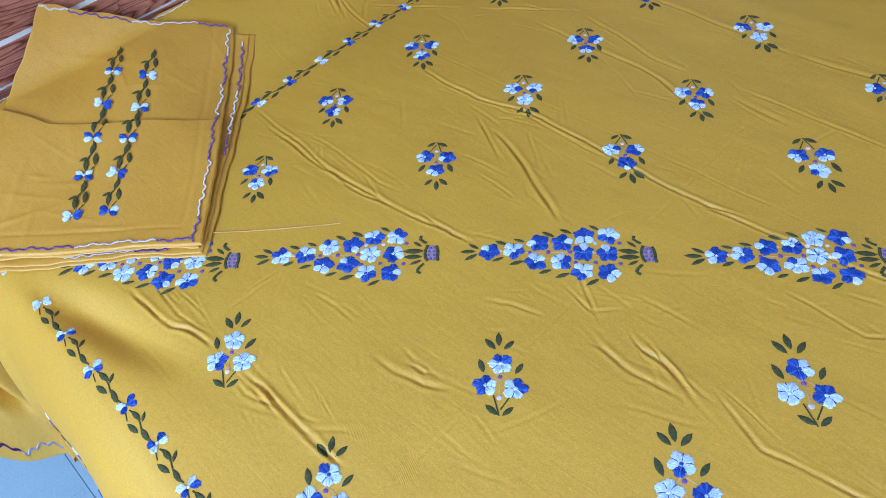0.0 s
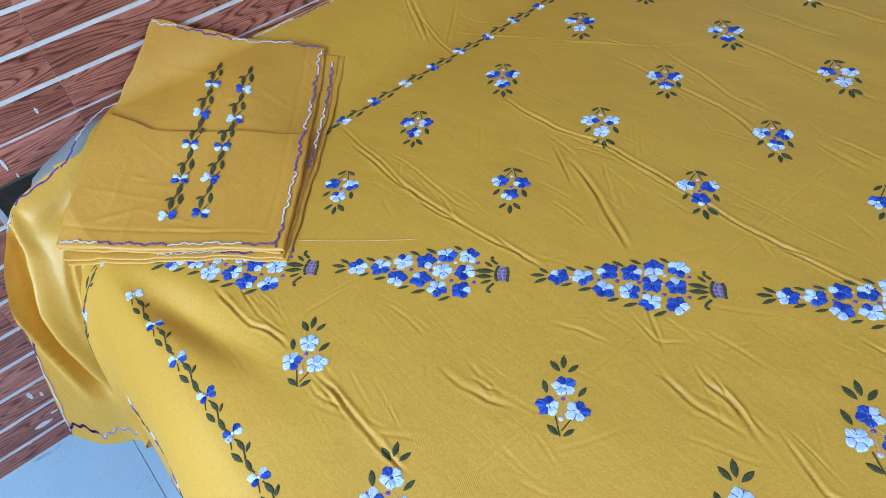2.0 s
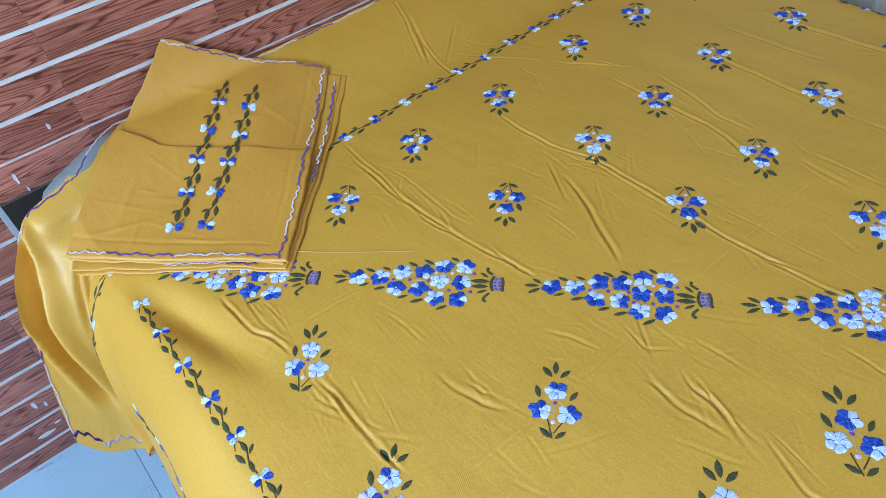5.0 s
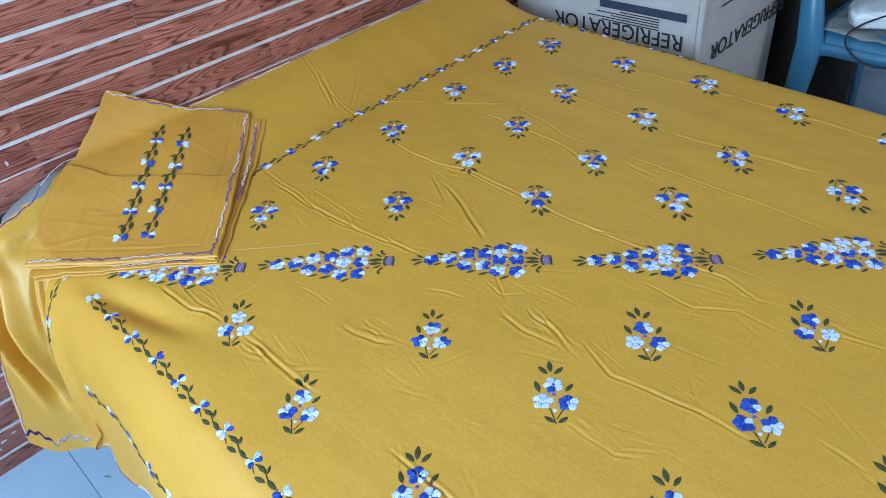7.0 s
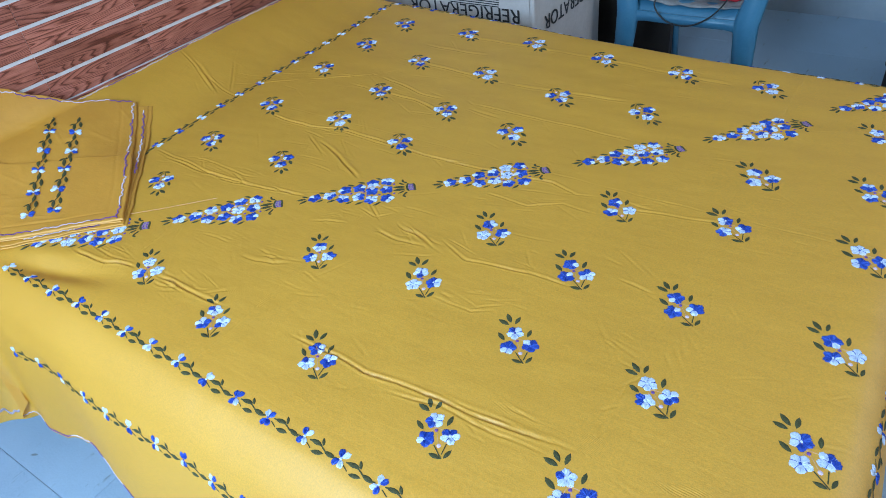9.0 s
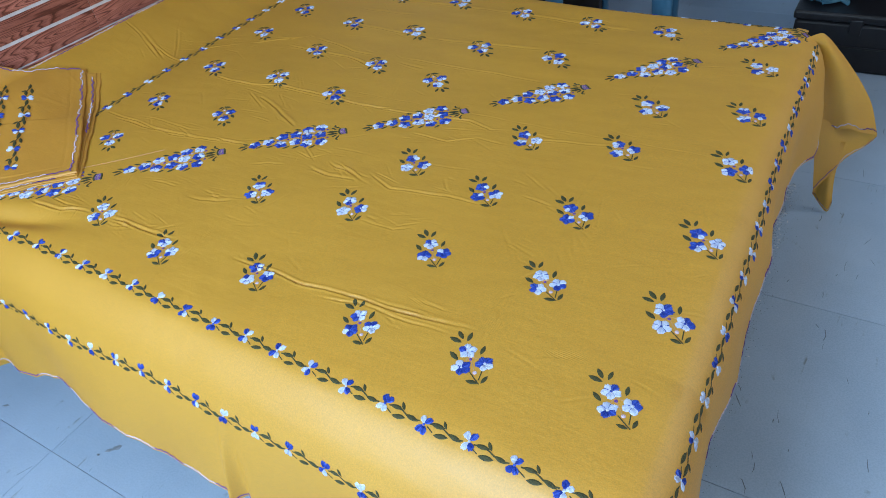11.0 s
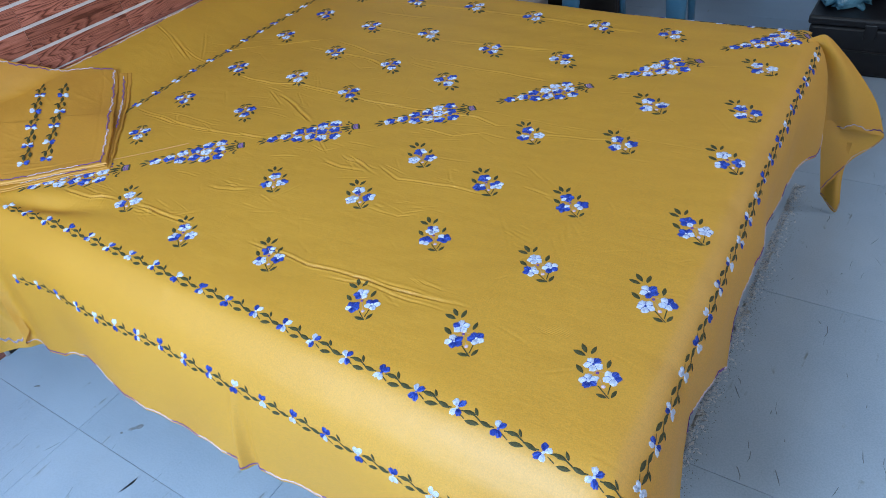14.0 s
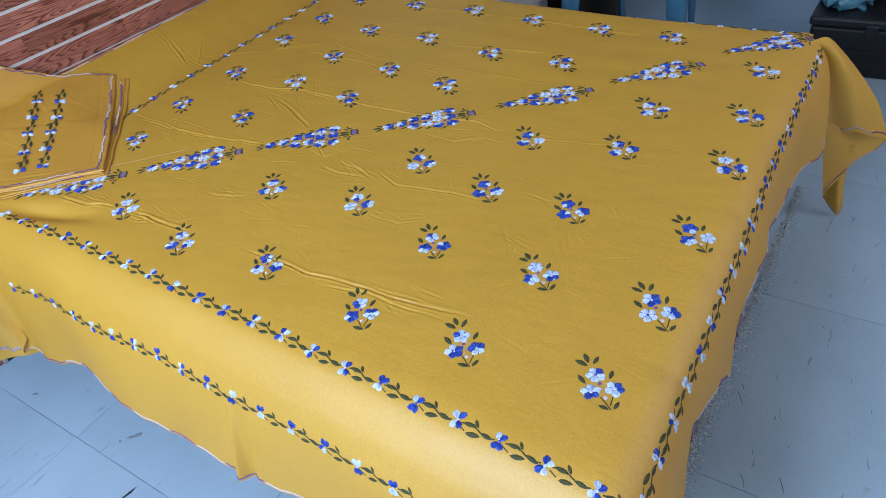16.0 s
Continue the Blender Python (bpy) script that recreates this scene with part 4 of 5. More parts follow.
def build_corner_folds():
    folds = []
    folds.append(draped([(1.792, 0.762, 0.594), (1.818, 0.805, 0.590), (1.835, 0.837, 0.567)], [(1.866, 0.780, 0.320), (1.893, 0.890, 0.288), (1.920, 0.925, 0.291), (1.964, 0.969, 0.258), (1.999, 1.002, 0.235)],
                        [(1.792, 0.762, 0.594), (1.830, 0.762, 0.53), (1.854, 0.768, 0.42), (1.866, 0.780, 0.320)], [(1.835, 0.837, 0.567), (1.886, 0.891, 0.484), (1.931, 0.936, 0.406), (1.966, 0.971, 0.334), (1.999, 1.002, 0.235)], 0.006, 1.1, fin_swell, (0.7, -0.7, 0.0)))
    folds.append(draped([(1.845, 0.880, 0.36), (1.92, 0.95, 0.34), (1.985, 1.005, 0.27)], [(1.884, 0.900, 0.092), (1.921, 0.934, 0.145), (1.940, 0.953, 0.176), (1.980, 0.993, 0.202), (1.999, 1.008, 0.230)],
                        [(1.845, 0.880, 0.36), (1.860, 0.878, 0.255), (1.884, 0.900, 0.092)], [(1.985, 1.005, 0.27), (1.999, 1.008, 0.230)], -0.010))
    folds.append(draped([(1.868, 0.925, 0.24), (1.930, 0.935, 0.24)], [(1.884, 0.926, 0.060), (1.905, 0.930, 0.032), (1.932, 0.932, 0.008), (1.939, 0.935, 0.030)],
                        [(1.868, 0.925, 0.24), (1.884, 0.926, 0.060)], [(1.930, 0.935, 0.24), (1.927, 0.935, 0.130), (1.939, 0.935, 0.030)], 0.010))
    # by the wall: a loose panel that faces the foot of the bed, pleated under the pillow cases
    top = [tuple(p) for p in sheet_place(np.linspace(0.104, 0.268, 6), edge_near(np.linspace(0.104, 0.268, 6)))]
    folds.append(draped(top, [(0.262, -0.722, 0.270), (0.279, -0.690, 0.219), (0.300, -0.643, 0.202), (0.345, -0.607, 0.193)],
                        [top[0], (0.118, -0.567, 0.639), (0.135, -0.595, 0.626), (0.150, -0.625, 0.600), (0.185, -0.654, 0.556), (0.225, -0.673, 0.479), (0.250, -0.698, 0.384), (0.262, -0.722, 0.270)],
                        [top[-1], (0.272, -0.537, 0.569), (0.300, -0.555, 0.478), (0.320, -0.577, 0.347), (0.345, -0.607, 0.193)], 0.0, 1.0, loose_swell))
    for k, surface in enumerate(folds):
        n = 28 if k < 3 else 60
        u, v = np.meshgrid(np.linspace(0, 0.16, n + 1), np.linspace(0, 0.28, n + 1), indexing="ij")
        pts = surface(u.ravel(), v.ravel())
        idx = np.arange((n + 1) ** 2).reshape(n + 1, n + 1)
        faces = np.stack([idx[:-1, :-1], idx[1:, :-1], idx[1:, 1:], idx[:-1, 1:]], -1).reshape(-1, 4)
        me = bpy.data.meshes.new("corner_fold")
        me.from_pydata(pts.tolist(), [], faces.tolist())
        me.materials.append(M_SHEET)
        me.polygons.foreach_set("use_smooth", [True] * len(me.polygons))
        ob = new("corner_fold", me)
        ob.parent = sheet
        tagged(ob, "drooping corner fold of the sheet")
        hem(surface, lambda t: (0.16 * t, 0.28 - 0.007 - 0.006 * abs(math.sin(9 * t))), sheet, 3 + k)
        if k == 3:
            hem(surface, lambda t: (0.003 + 0.002 * math.sin(30 * t), 0.28 * t), sheet, 9)


build_corner_folds()

thread_line = sheet_place(np.array([0.470, 0.486, 0.534, 0.586, 0.628]), np.array([-0.308, -0.296, -0.256, -0.208, -0.166])) + np.array([0, 0, 0.002])
part("loose_thread", tube(bmesh.new(), smooth_curve(thread_line, np.linspace(0, 1, 24)).tolist(), 0.0004, 5), M_BARE, sheet, "loose pale sewing thread")

# ---- the bed under the sheet ----


def build_bed():
    bed = tagged(new("bed"), "wooden box bed with a pale mattress under the sheet", "bed")
    bm = box(bmesh.new(), (0.03, -0.44, 0.06), (1.74, 0.74, 0.34), 0.008)
    part("bed_box", bm, M_DARKWOOD, bed)
    for x in (0.07, 1.68):
        for y in (-0.40, 0.70):
            part("leg", box(bmesh.new(), (x - 0.035, y - 0.035, 0.0), (x + 0.035, y + 0.035, 0.06), 0.004), M_DARKWOOD, bed)
    # a thin dark head board against the tiled wall, with a pale edging
    part("head_board", box(bmesh.new(), (0.0005, -0.604, 0.0), (0.0055, 0.86, 0.604), 0.001, 1), M_DARKWOOD, bed)
    part("board_edging", box(bmesh.new(), (0.0005, -0.616, 0.0), (0.0065, -0.6045, 0.609), 0.001, 1), M_EDGE, bed, "pale edge band of the head board")
    part("board_edging", box(bmesh.new(), (0.0005, -0.6040, 0.6045), (0.0062, 0.86, 0.607), 0.001, 1), M_BROWN, bed, "dull brown top edge of the head board")
    # mattress: its top follows the cloth, a little lower
    bm = bmesh.new()
    na, nb = 64, 50
    u, v = np.meshgrid(np.linspace(0, 1, na), np.linspace(0, 1, nb), indexing="ij")
    x = 0.008 + u * 1.79
    lo, hi = -0.515 - 0.03 * np.clip((x - 0.4) / 1.4, 0, 1) - 0.050 * (1 - smoothstep(0.04, 0.20, x)), edge_far(x) - 0.004
    y = lo + v * (hi - lo)
    # the corner by the wall is rounded off
    x = x + 0.068 * smoothstep(0.36, 0.52, -y) * (1 - smoothstep(0.0, 0.25, x))
    z = H - 0.024 + 0.070 * (1 - smoothstep(0.0, 0.27, x)) + 0.020 * np.exp(-(((x - 0.07) / 0.07) ** 2)) * smoothstep(0.28, 0.46, -y)
    border = np.minimum.reduce([(y - lo) * 1.0, hi - y, 1.798 - x])
    z -= 0.055 * np.clip(1 - border / 0.06, 0, 1) ** 2
    z -= 0.03 * np.clip(1 - np.hypot(x, y - lo) / 0.09, 0, 1) ** 2
    top = [[bm.verts.new((x[i, j], y[i, j], z[i, j])) for j in range(nb)] for i in range(na)]
    low = [[bm.verts.new((x[i, j], y[i, j], 0.345)) for j in range(nb)] for i in range(na)]
    for i in range(na - 1):
        for j in range(nb - 1):
            bm.faces.new((top[i][j], top[i + 1][j], top[i + 1][j + 1], top[i][j + 1]))
            bm.faces.new((low[i][j], low[i][j + 1], low[i + 1][j + 1], low[i + 1][j]))
    for i in range(na - 1):
        bm.faces.new((top[i][0], low[i][0], low[i + 1][0], top[i + 1][0]))
        bm.faces.new((top[i][-1], top[i + 1][-1], low[i + 1][-1], low[i][-1]))
    for j in range(nb - 1):
        bm.faces.new((top[0][j], top[0][j + 1], low[0][j + 1], low[0][j]))
        bm.faces.new((top[-1][j], low[-1][j], low[-1][j + 1], top[-1][j + 1]))
    part("mattress", bm, M_TICKING, bed, "pale grey mattress", True)
    return bed


build_bed()

# ---- folded pillow cases ----
P_TR, P_BR, P_BL = (0.170, -0.002), (0.506, -0.334), (0.243, -0.556)


def case_surface(height, puff=1.0, p_tr=P_TR, p_br=P_BR, p_bl=P_BL):
    """Flat coordinates: s from the bottom edge's free end to the wall's end, t from the bottom edge to the top, both in metres."""
    ws = math.dist(p_br, p_bl)
    wt = math.dist(p_br, p_tr)

    def surface(s, t, lift=0.0):
        s, t = np.asarray(s, float), np.asarray(t, float)
        x = p_br[0] + s / ws * (p_bl[0] - p_br[0]) + t / wt * (p_tr[0] - p_br[0])
        y = p_br[1] + s / ws * (p_bl[1] - p_br[1]) + t / wt * (p_tr[1] - p_br[1])
        a = np.maximum(x, 0.0)
        z = sheet_place(np.maximum(a, 0.02), np.maximum(y, -0.50))[:, 2]
        z = z * 0.0 + H + 0.060 * (1 - smoothstep(0.0, 0.27, a)) + puff * (0.022 * smoothstep(0.0, 0.15, a) * (1 - smoothstep(0.18, 0.42, a)) * smoothstep(-0.02, 0.14, s) + 0.002)
        over = np.maximum(0, 0.055 - x)
        up = np.where(over > 0, over**2 / (over + 0.05), 0)
        x = np.where(over > 0, 0.055 - 0.05 * (1 - np.exp(-over / 0.05)), x)
        z = z + up + height + np.asarray(lift) + 0.0015 * np.sin(21 * s + 3) * np.sin(17 * t)
        z = z + 0.007 * puff * np.exp(-(((t - 0.255) / 0.10) ** 2))
        sag = np.clip((-0.515 - y) / 0.04, 0, 1)
        z = z - 0.010 * sag
        return np.stack([np.maximum(x + height * 0.3 * (over > 0), 0.006), y, z], -1)
    return surface, ws, wt


def cloth_layer(name, surface, s0, s1, t0, t1, thick, parent, label="", rag=0.0012, seed=1):
    """A folded layer of cloth between two ends s and two t, which are functions of the share along the other side; rounded at its rim."""
    r = random.Random(seed)
    ph = [r.uniform(0, 6) for _ in range(4)]
    ease = np.concatenate([[0, 0.0012, 0.003, 0.006], np.linspace(0.012, 0.988, 116), [0.994, 0.997, 0.9988, 1]])
    s, t = np.meshgrid(ease, ease, indexing="ij")
    wob = lambda v, k: rag * np.sin(23 * v + ph[k]) + 0.6 * rag * np.sin(51 * v + 2 * ph[k])
    lo_s, hi_s, lo_t, hi_t = s0(t) + wob(t, 0), s1(t) + wob(t, 1), t0(s) + wob(s, 2), t1(s) + wob(s, 3)
    S, T = lo_s + s * (hi_s - lo_s), lo_t + t * (hi_t - lo_t)
    rim = np.minimum.reduce([S - lo_s, hi_s - S, T - lo_t, hi_t - T])
    up = thick * np.sqrt(np.clip(rim / 0.002, 0, 1)) + 0.0012 * np.sin(30 * S + ph[0]) * np.sin(26 * T + ph[1]) * np.clip(rim / 0.05, 0, 1)
    # small wrinkles across the cloth and towards its hems
    for k in range(26):
        cs, ct, ang, half = r.uniform(0.02, 0.33), r.uniform(0.01, 0.47), r.uniform(-0.5, 0.5) + r.choice((0, 0, 1.5)), r.uniform(0.012, 0.05)
        du, dv = (S - cs) * math.cos(ang) + (T - ct) * math.sin(ang), (T - ct) * math.cos(ang) - (S - cs) * math.sin(ang)
        up = up + r.uniform(0.0005, 0.0013) * np.exp(-((du / half) ** 2) - (dv / r.uniform(0.003, 0.006)) ** 2) * np.clip(rim / 0.01, 0, 1)
    # a pressed seam runs inside the hem
    up = up - 0.0007 * np.exp(-(((np.minimum(S - lo_s, T - lo_t) - 0.034) / 0.003) ** 2))
    top = surface(S.ravel(), T.ravel(), up.ravel())
    low = surface(S.ravel(), T.ravel(), np.zeros(S.size))
    idx = np.arange(S.size).reshape(S.shape)
    f = np.stack([idx[:-1, :-1], idx[1:, :-1], idx[1:, 1:], idx[:-1, 1:]], -1).reshape(-1, 4)
    me = bpy.data.meshes.new(name)
    me.from_pydata(np.concatenate([top, low]).tolist(), [], f.tolist() + (f[:, ::-1] + S.size).tolist())
    me.materials.append(M_CASE)
    me.polygons.foreach_set("use_smooth", [True] * len(me.polygons))
    ob = new(name, me)
    ob.parent = parent
    return tagged(ob, label) if label else ob


def case_side(v):
    """Where the top case's stitched side hem lies, by the share from bottom to top."""
    return np.interp(v, [0, 0.08, 0.32, 0.57, 0.83, 1], [-0.006, -0.004, 0.002, 0.013, 0.019, 0.022])


def case_bottom(u):
    return np.interp(u, [0, 0.28, 0.53, 0.79, 1], [0.020, 0.020, 0.009, 0.001, 0.003])


def case_top(u):
    return np.interp(u, [0, 0.10, 0.28, 0.57, 0.76, 1], [0.505, 0.503, 0.498, 0.483, 0.470, 0.456])


def case_fold(u):
    return np.interp(u, [0, 0.05, 0.30, 0.53, 0.74, 1], [0.277, 0.276, 0.262, 0.241, 0.230, 0.256])


def build_cases():
    at = lambda v: lambda u: np.full_like(u, v)
    low = tagged(new("folded_pillowcase"), "folded mustard pillow case lying under another on the bedsheet", "pillow case", "folded pillow cases")
    surf, ws, wt = case_surface(0.0, 0.10)
    cloth_layer("under_fold", surf, lambda v: -0.026 + 0.006 * v, at(ws - 0.012), lambda u: case_bottom(u) - 0.022, lambda u: case_top(u) + 0.004, 0.0016, low, seed=3)
    surf2, _, _ = case_surface(0.0018, 0.32)
    cloth_layer("upper_fold", surf2, lambda v: -0.020 + 0.010 * v, at(ws - 0.006), lambda u: case_bottom(u) - 0.018, lambda u: case_top(u) - 0.002, 0.0016, low, seed=4)
    lifted = lambda s, t, lift=0.0: surf2(s, t, np.asarray(lift) + 0.0028)
    hem(lifted, lambda t: (-0.014 + 0.012 * t + 0.0016 * math.sin(60 * t), wt * 0.42 + t * (wt * 0.60)), low)
    hem(lifted, lambda t: (0.03 + t * 0.15, float(case_bottom((0.03 + 0.15 * t) / ws)) - 0.0125 + 0.001 * math.sin(40 * t)), low, 2)
    top = tagged(new("folded_pillowcase"), "folded mustard pillow case with two embroidered flower vines", "pillow case", "folded pillow cases")
    surf3, _, _ = case_surface(0.0038, 0.80)
    cloth_layer("under_fold", surf3, lambda v: case_side(v) - 0.008, at(ws), lambda u: case_bottom(u) - 0.010, lambda u: case_top(u) + 0.008, 0.0018, top, seed=5)
    surf4, _, _ = case_surface(0.0056, 0.92)
    cloth_layer("upper_fold", surf4, lambda v: case_side(0.54 * v) - 0.012, at(ws + 0.004), lambda u: case_bottom(u) - 0.008, case_fold, 0.0034, top, "upper fold with a crisp straight fold edge", 0.0005, seed=6)
    def face(s, t, lift=0.0):
        on_fold = (np.asarray(t) < case_fold(np.asarray(s) / ws))[..., None]
        return np.where(on_fold, surf4(s, t, np.asarray(lift) + 0.0044), surf3(s, t, np.asarray(lift) + 0.0034))
    hem(face, lambda t: (float(case_side(t)) + 0.0018 * math.sin(55 * t) + 0.001 * math.sin(131 * t), 0.014 + t * 0.487), top)
    hem(face, lambda t: (-0.002 + t * (ws - 0.002), float(case_bottom(t)) + 0.0016 * math.sin(50 * t)), top)
    hem(face, lambda t: (0.024 + t * (ws - 0.026), float(case_top(0.07 + 0.93 * t)) + 0.002 * math.sin(45 * t)), top)
    vine("flower_vine", (0.136, 0.078), (0.134, 0.425), 5, face, top, "embroidered vine of five flowers", 1.08, -1, 4)
    vine("flower_vine", (0.182, 0.067), (0.194, 0.430), 5, face, top, "embroidered vine of five flowers", 1.08, -1, 4)


build_cases()

# ---- the cardboard box ----


def lettering(body, size, m, mat, parent, name="printed_word", depth=0.0006):
    cu = bpy.data.curves.new(name, "FONT")
    cu.body, cu.size, cu.extrude, cu.align_x = body, size, depth, "LEFT"
    tmp = new(name, cu)
    bpy.context.view_layer.update()
    me = bpy.data.meshes.new_from_object(tmp.evaluated_get(bpy.context.evaluated_depsgraph_get()))
    bpy.data.objects.remove(tmp)
    me.materials.clear()
    me.materials.append(mat)
    ob = new(name, me)
    ob.parent, ob.matrix_basis = parent, m
    return ob


def build_box():
    x0, x1, y0, y1, top = 0.03, 0.685, 1.10, 1.62, 1.25
    ob = tagged(new("cardboard_box"), "large grey printed refrigerator carton standing upside down", "carton")
    bm = box(bmesh.new(), (x0, y0, 0.0), (x1, y1, top), 0.012, 3)
    bmesh.ops.subdivide_edges(bm, edges=bm.edges[:], cuts=5, use_grid_fill=True)
    for v in bm.verts:
        k = math.sin(math.pi * min(1, max(0, (v.co.x - x0) / (x1 - x0))))
        q = math.sin(math.pi * min(1, max(0, (v.co.y - y0) / (y1 - y0))))
        if v.co.y < y0 + 0.002:
            v.co.y -= 0.004 * k
        if v.co.x > x1 - 0.002:
            v.co.x += 0.004 * q
    part("carton_body", bm, M_CARD, ob, smooth=False)
    front = lambda x, z, d=0.0055: Matrix.Translation((x, y0 - d, z)) @ Matrix.Rotation(math.pi, 4, "Y") @ Matrix.Rotation(math.pi / 2, 4, "X")
    turn = Matrix.Translation((0.640, y0 - 0.0055, 0.540)) @ Matrix.Rotation(math.pi, 4, "Y") @ Matrix.Rotation(radians(90), 4, "X")
    lettering("REFRIGERATOR", 0.064, turn, M_INK, ob)
    side = Matrix.Translation((x1 + 0.0055, 1.640, 0.500)) @ Matrix.Rotation(radians(90), 4, "Z") @ Matrix.Rotation(math.pi, 4, "Y") @ Matrix.Rotation(radians(90), 4, "X")
    lettering("REFRIGERATOR", 0.068, side, M_INK, ob)
    part("printed_band", box(bmesh.new(), (0.36, y0 - 0.0058, 0.580), (0.642, y0 - 0.0046, 0.603)), M_NAVY, ob, "dark printed band")
    for k in range(5):
        w = (0.19, 0.24, 0.16, 0.21, 0.13)[k]
        part("printed_line", box(bmesh.new(), (0.56 - w, y0 - 0.0058, 0.542 + 0.0075 * k), (0.56, y0 - 0.0046, 0.5448 + 0.0075 * k)), M_INK, ob, "line of small print")
    for z in (0.600, 0.642):
        part("printed_line", box(bmesh.new(), (x1 + 0.0046, 1.20, z), (x1 + 0.0058, 1.46, z + 0.004)), M_INK, ob, "printed rule")
    part("corner_tape", box(bmesh.new(), (x1 - 0.03, y0 - 0.0050, 0.0), (x1 - 0.012, y0 - 0.0042, 1.2)), M_CARD, ob)
    return ob


build_box()
# a dark panel is added to fill the gap between carton and chair
tagged(mesh_object("gap_panel", box(bmesh.new(), (0.22, 1.86, 0.0), (0.885, 1.90, 1.9), 0.004), M_DARKWOOD), "dark brown upright panel added to fill the gap behind the carton", "board")


# ---- the plastic chair and what lies on it ----
CH = Matrix.Translation((1.033, 1.54, 0.0))


def build_chair():
    ob = tagged(new("plastic_chair"), "sky blue moulded plastic armchair with things on its seat", "chair")
    ob.matrix_world = CH
    seat_z, w, dep = 0.447, 0.218, 0.38
    bm = bmesh.new()
    n, m = 16, 12
    rows = []
    for j in range(m + 1):
        v = j / m
        half = w * (1 - 0.10 * v)
        row = []
        for i in range(n + 1):
            u = -1 + 2 * i / n
            z = seat_z - 0.022 * (1 - u**4) * math.sin(math.pi * min(1, v * 1.1)) - 0.05 * max(0, 0.12 - v) / 0.12 * (1 if v < 0.12 else 0)
            y = dep * v - 0.012 * (1 - u * u) * (1 - v)
            row.append(bm.verts.new((u * half, y, z)))
        rows.append(row)
    for a, b in zip(rows, rows[1:]):
        for i in range(n):
            bm.faces.new((a[i], a[i + 1], b[i + 1], b[i]))
    s = part("seat", bm, M_PLASTIC, ob, smooth=True)
    s.modifiers.new("thickness", "SOLIDIFY").thickness = 0.006
    # front apron with an arched lower rim
    bm = bmesh.new()
    up, dn = [], []
    for i in range(n + 1):
        u = -1 + 2 * i / n
        y = -0.012 * (1 - u * u) - 0.004
        up.append(bm.verts.new((u * w, y, seat_z - 0.035)))
        dn.append(bm.verts.new((u * w, y - 0.004, seat_z - 0.068 - 0.062 * (1 - math.sqrt(1 - min(1, max(0, abs(u) - 0.64) / 0.30) ** 2)))))
    for i in range(n):
        bm.faces.new((up[i], up[i + 1], dn[i + 1], dn[i]))
    s = part("apron", bm, M_PLASTIC, ob, smooth=True)
    s.modifiers.new("thickness", "SOLIDIFY").thickness = 0.008
    for sx in (-1, 1):
        part("front_leg", tube(bmesh.new(), [(sx * 0.226, -0.03, 0.0), (sx * 0.214, -0.015, 0.22), (sx * 0.204, 0.0, 0.40), (sx * 0.232, 0.02, 0.53), (sx * 0.254, 0.05, 0.645)],
                               [0.018, 0.021, 0.026, 0.021, 0.020], 12, 1.6), M_PLASTIC, ob, smooth=True)
        part("back_leg", tube(bmesh.new(), [(sx * 0.150, 0.42, 0.0), (sx * 0.152, 0.39, 0.22), (sx * 0.156, 0.37, 0.42), (sx * 0.190, 0.43, 0.80)], [0.02, 0.025, 0.03, 0.02], 10, 0.6), M_PLASTIC, ob, smooth=True)
        part("arm", tube(bmesh.new(), [(sx * 0.256, 0.03, 0.65), (sx * 0.258, 0.2, 0.662), (sx * 0.205, 0.41, 0.66)], [0.026, 0.028, 0.022], 10, 0.4), M_PLASTIC, ob, smooth=True)
    bm = bmesh.new()
    grid = [[bm.verts.new((0.185 * (-1 + i / 6), 0.372 + 0.10 * j / 8 + 0.03 * (1 - (i / 6 - 1) ** 2), 0.43 + 0.42 * j / 8 - 0.05 * (i / 6 - 1) ** 2 * (j / 8))) for i in range(13)] for j in range(9)]
    for a, b in zip(grid, grid[1:]):
        for i in range(12):
            bm.faces.new((a[i], a[i + 1], b[i + 1], b[i]))
    s = part("backrest", bm, M_PLASTIC, ob, smooth=True)
    s.modifiers.new("thickness", "SOLIDIFY").thickness = 0.008
    return ob


build_chair()


def pouch(name, centre, size, mat, label, category, seed, turn=0.0, relief=0.10):
    """A soft lumpy pack: a rounded box with dents."""
    bm = bmesh.new()
    bmesh.ops.create_icosphere(bm, subdivisions=4, radius=1)
    for v in bm.verts:
        d = v.co.normalized()
        q = Vector([math.copysign(abs(c) ** 0.55, c) for c in d])
        q *= 1 + relief * noise.noise(d * 2.3 + Vector((seed, 0, 0))) + relief * 0.5 * noise.noise(d * 6 + Vector((0, seed, 0)))
        v.co = Vector((q.x * size[0], q.y * size[1], max(q.z, -0.8) * size[2]))
    lo = min(v.co.z for v in bm.verts)
    for v in bm.verts:
        v.co.z -= lo
    ob = mesh_object(name, bm, mat, True)
    ob.matrix_world = Matrix.Translation(centre) @ Matrix.Rotation(radians(turn), 4, "Z")
    return tagged(ob, label, category)


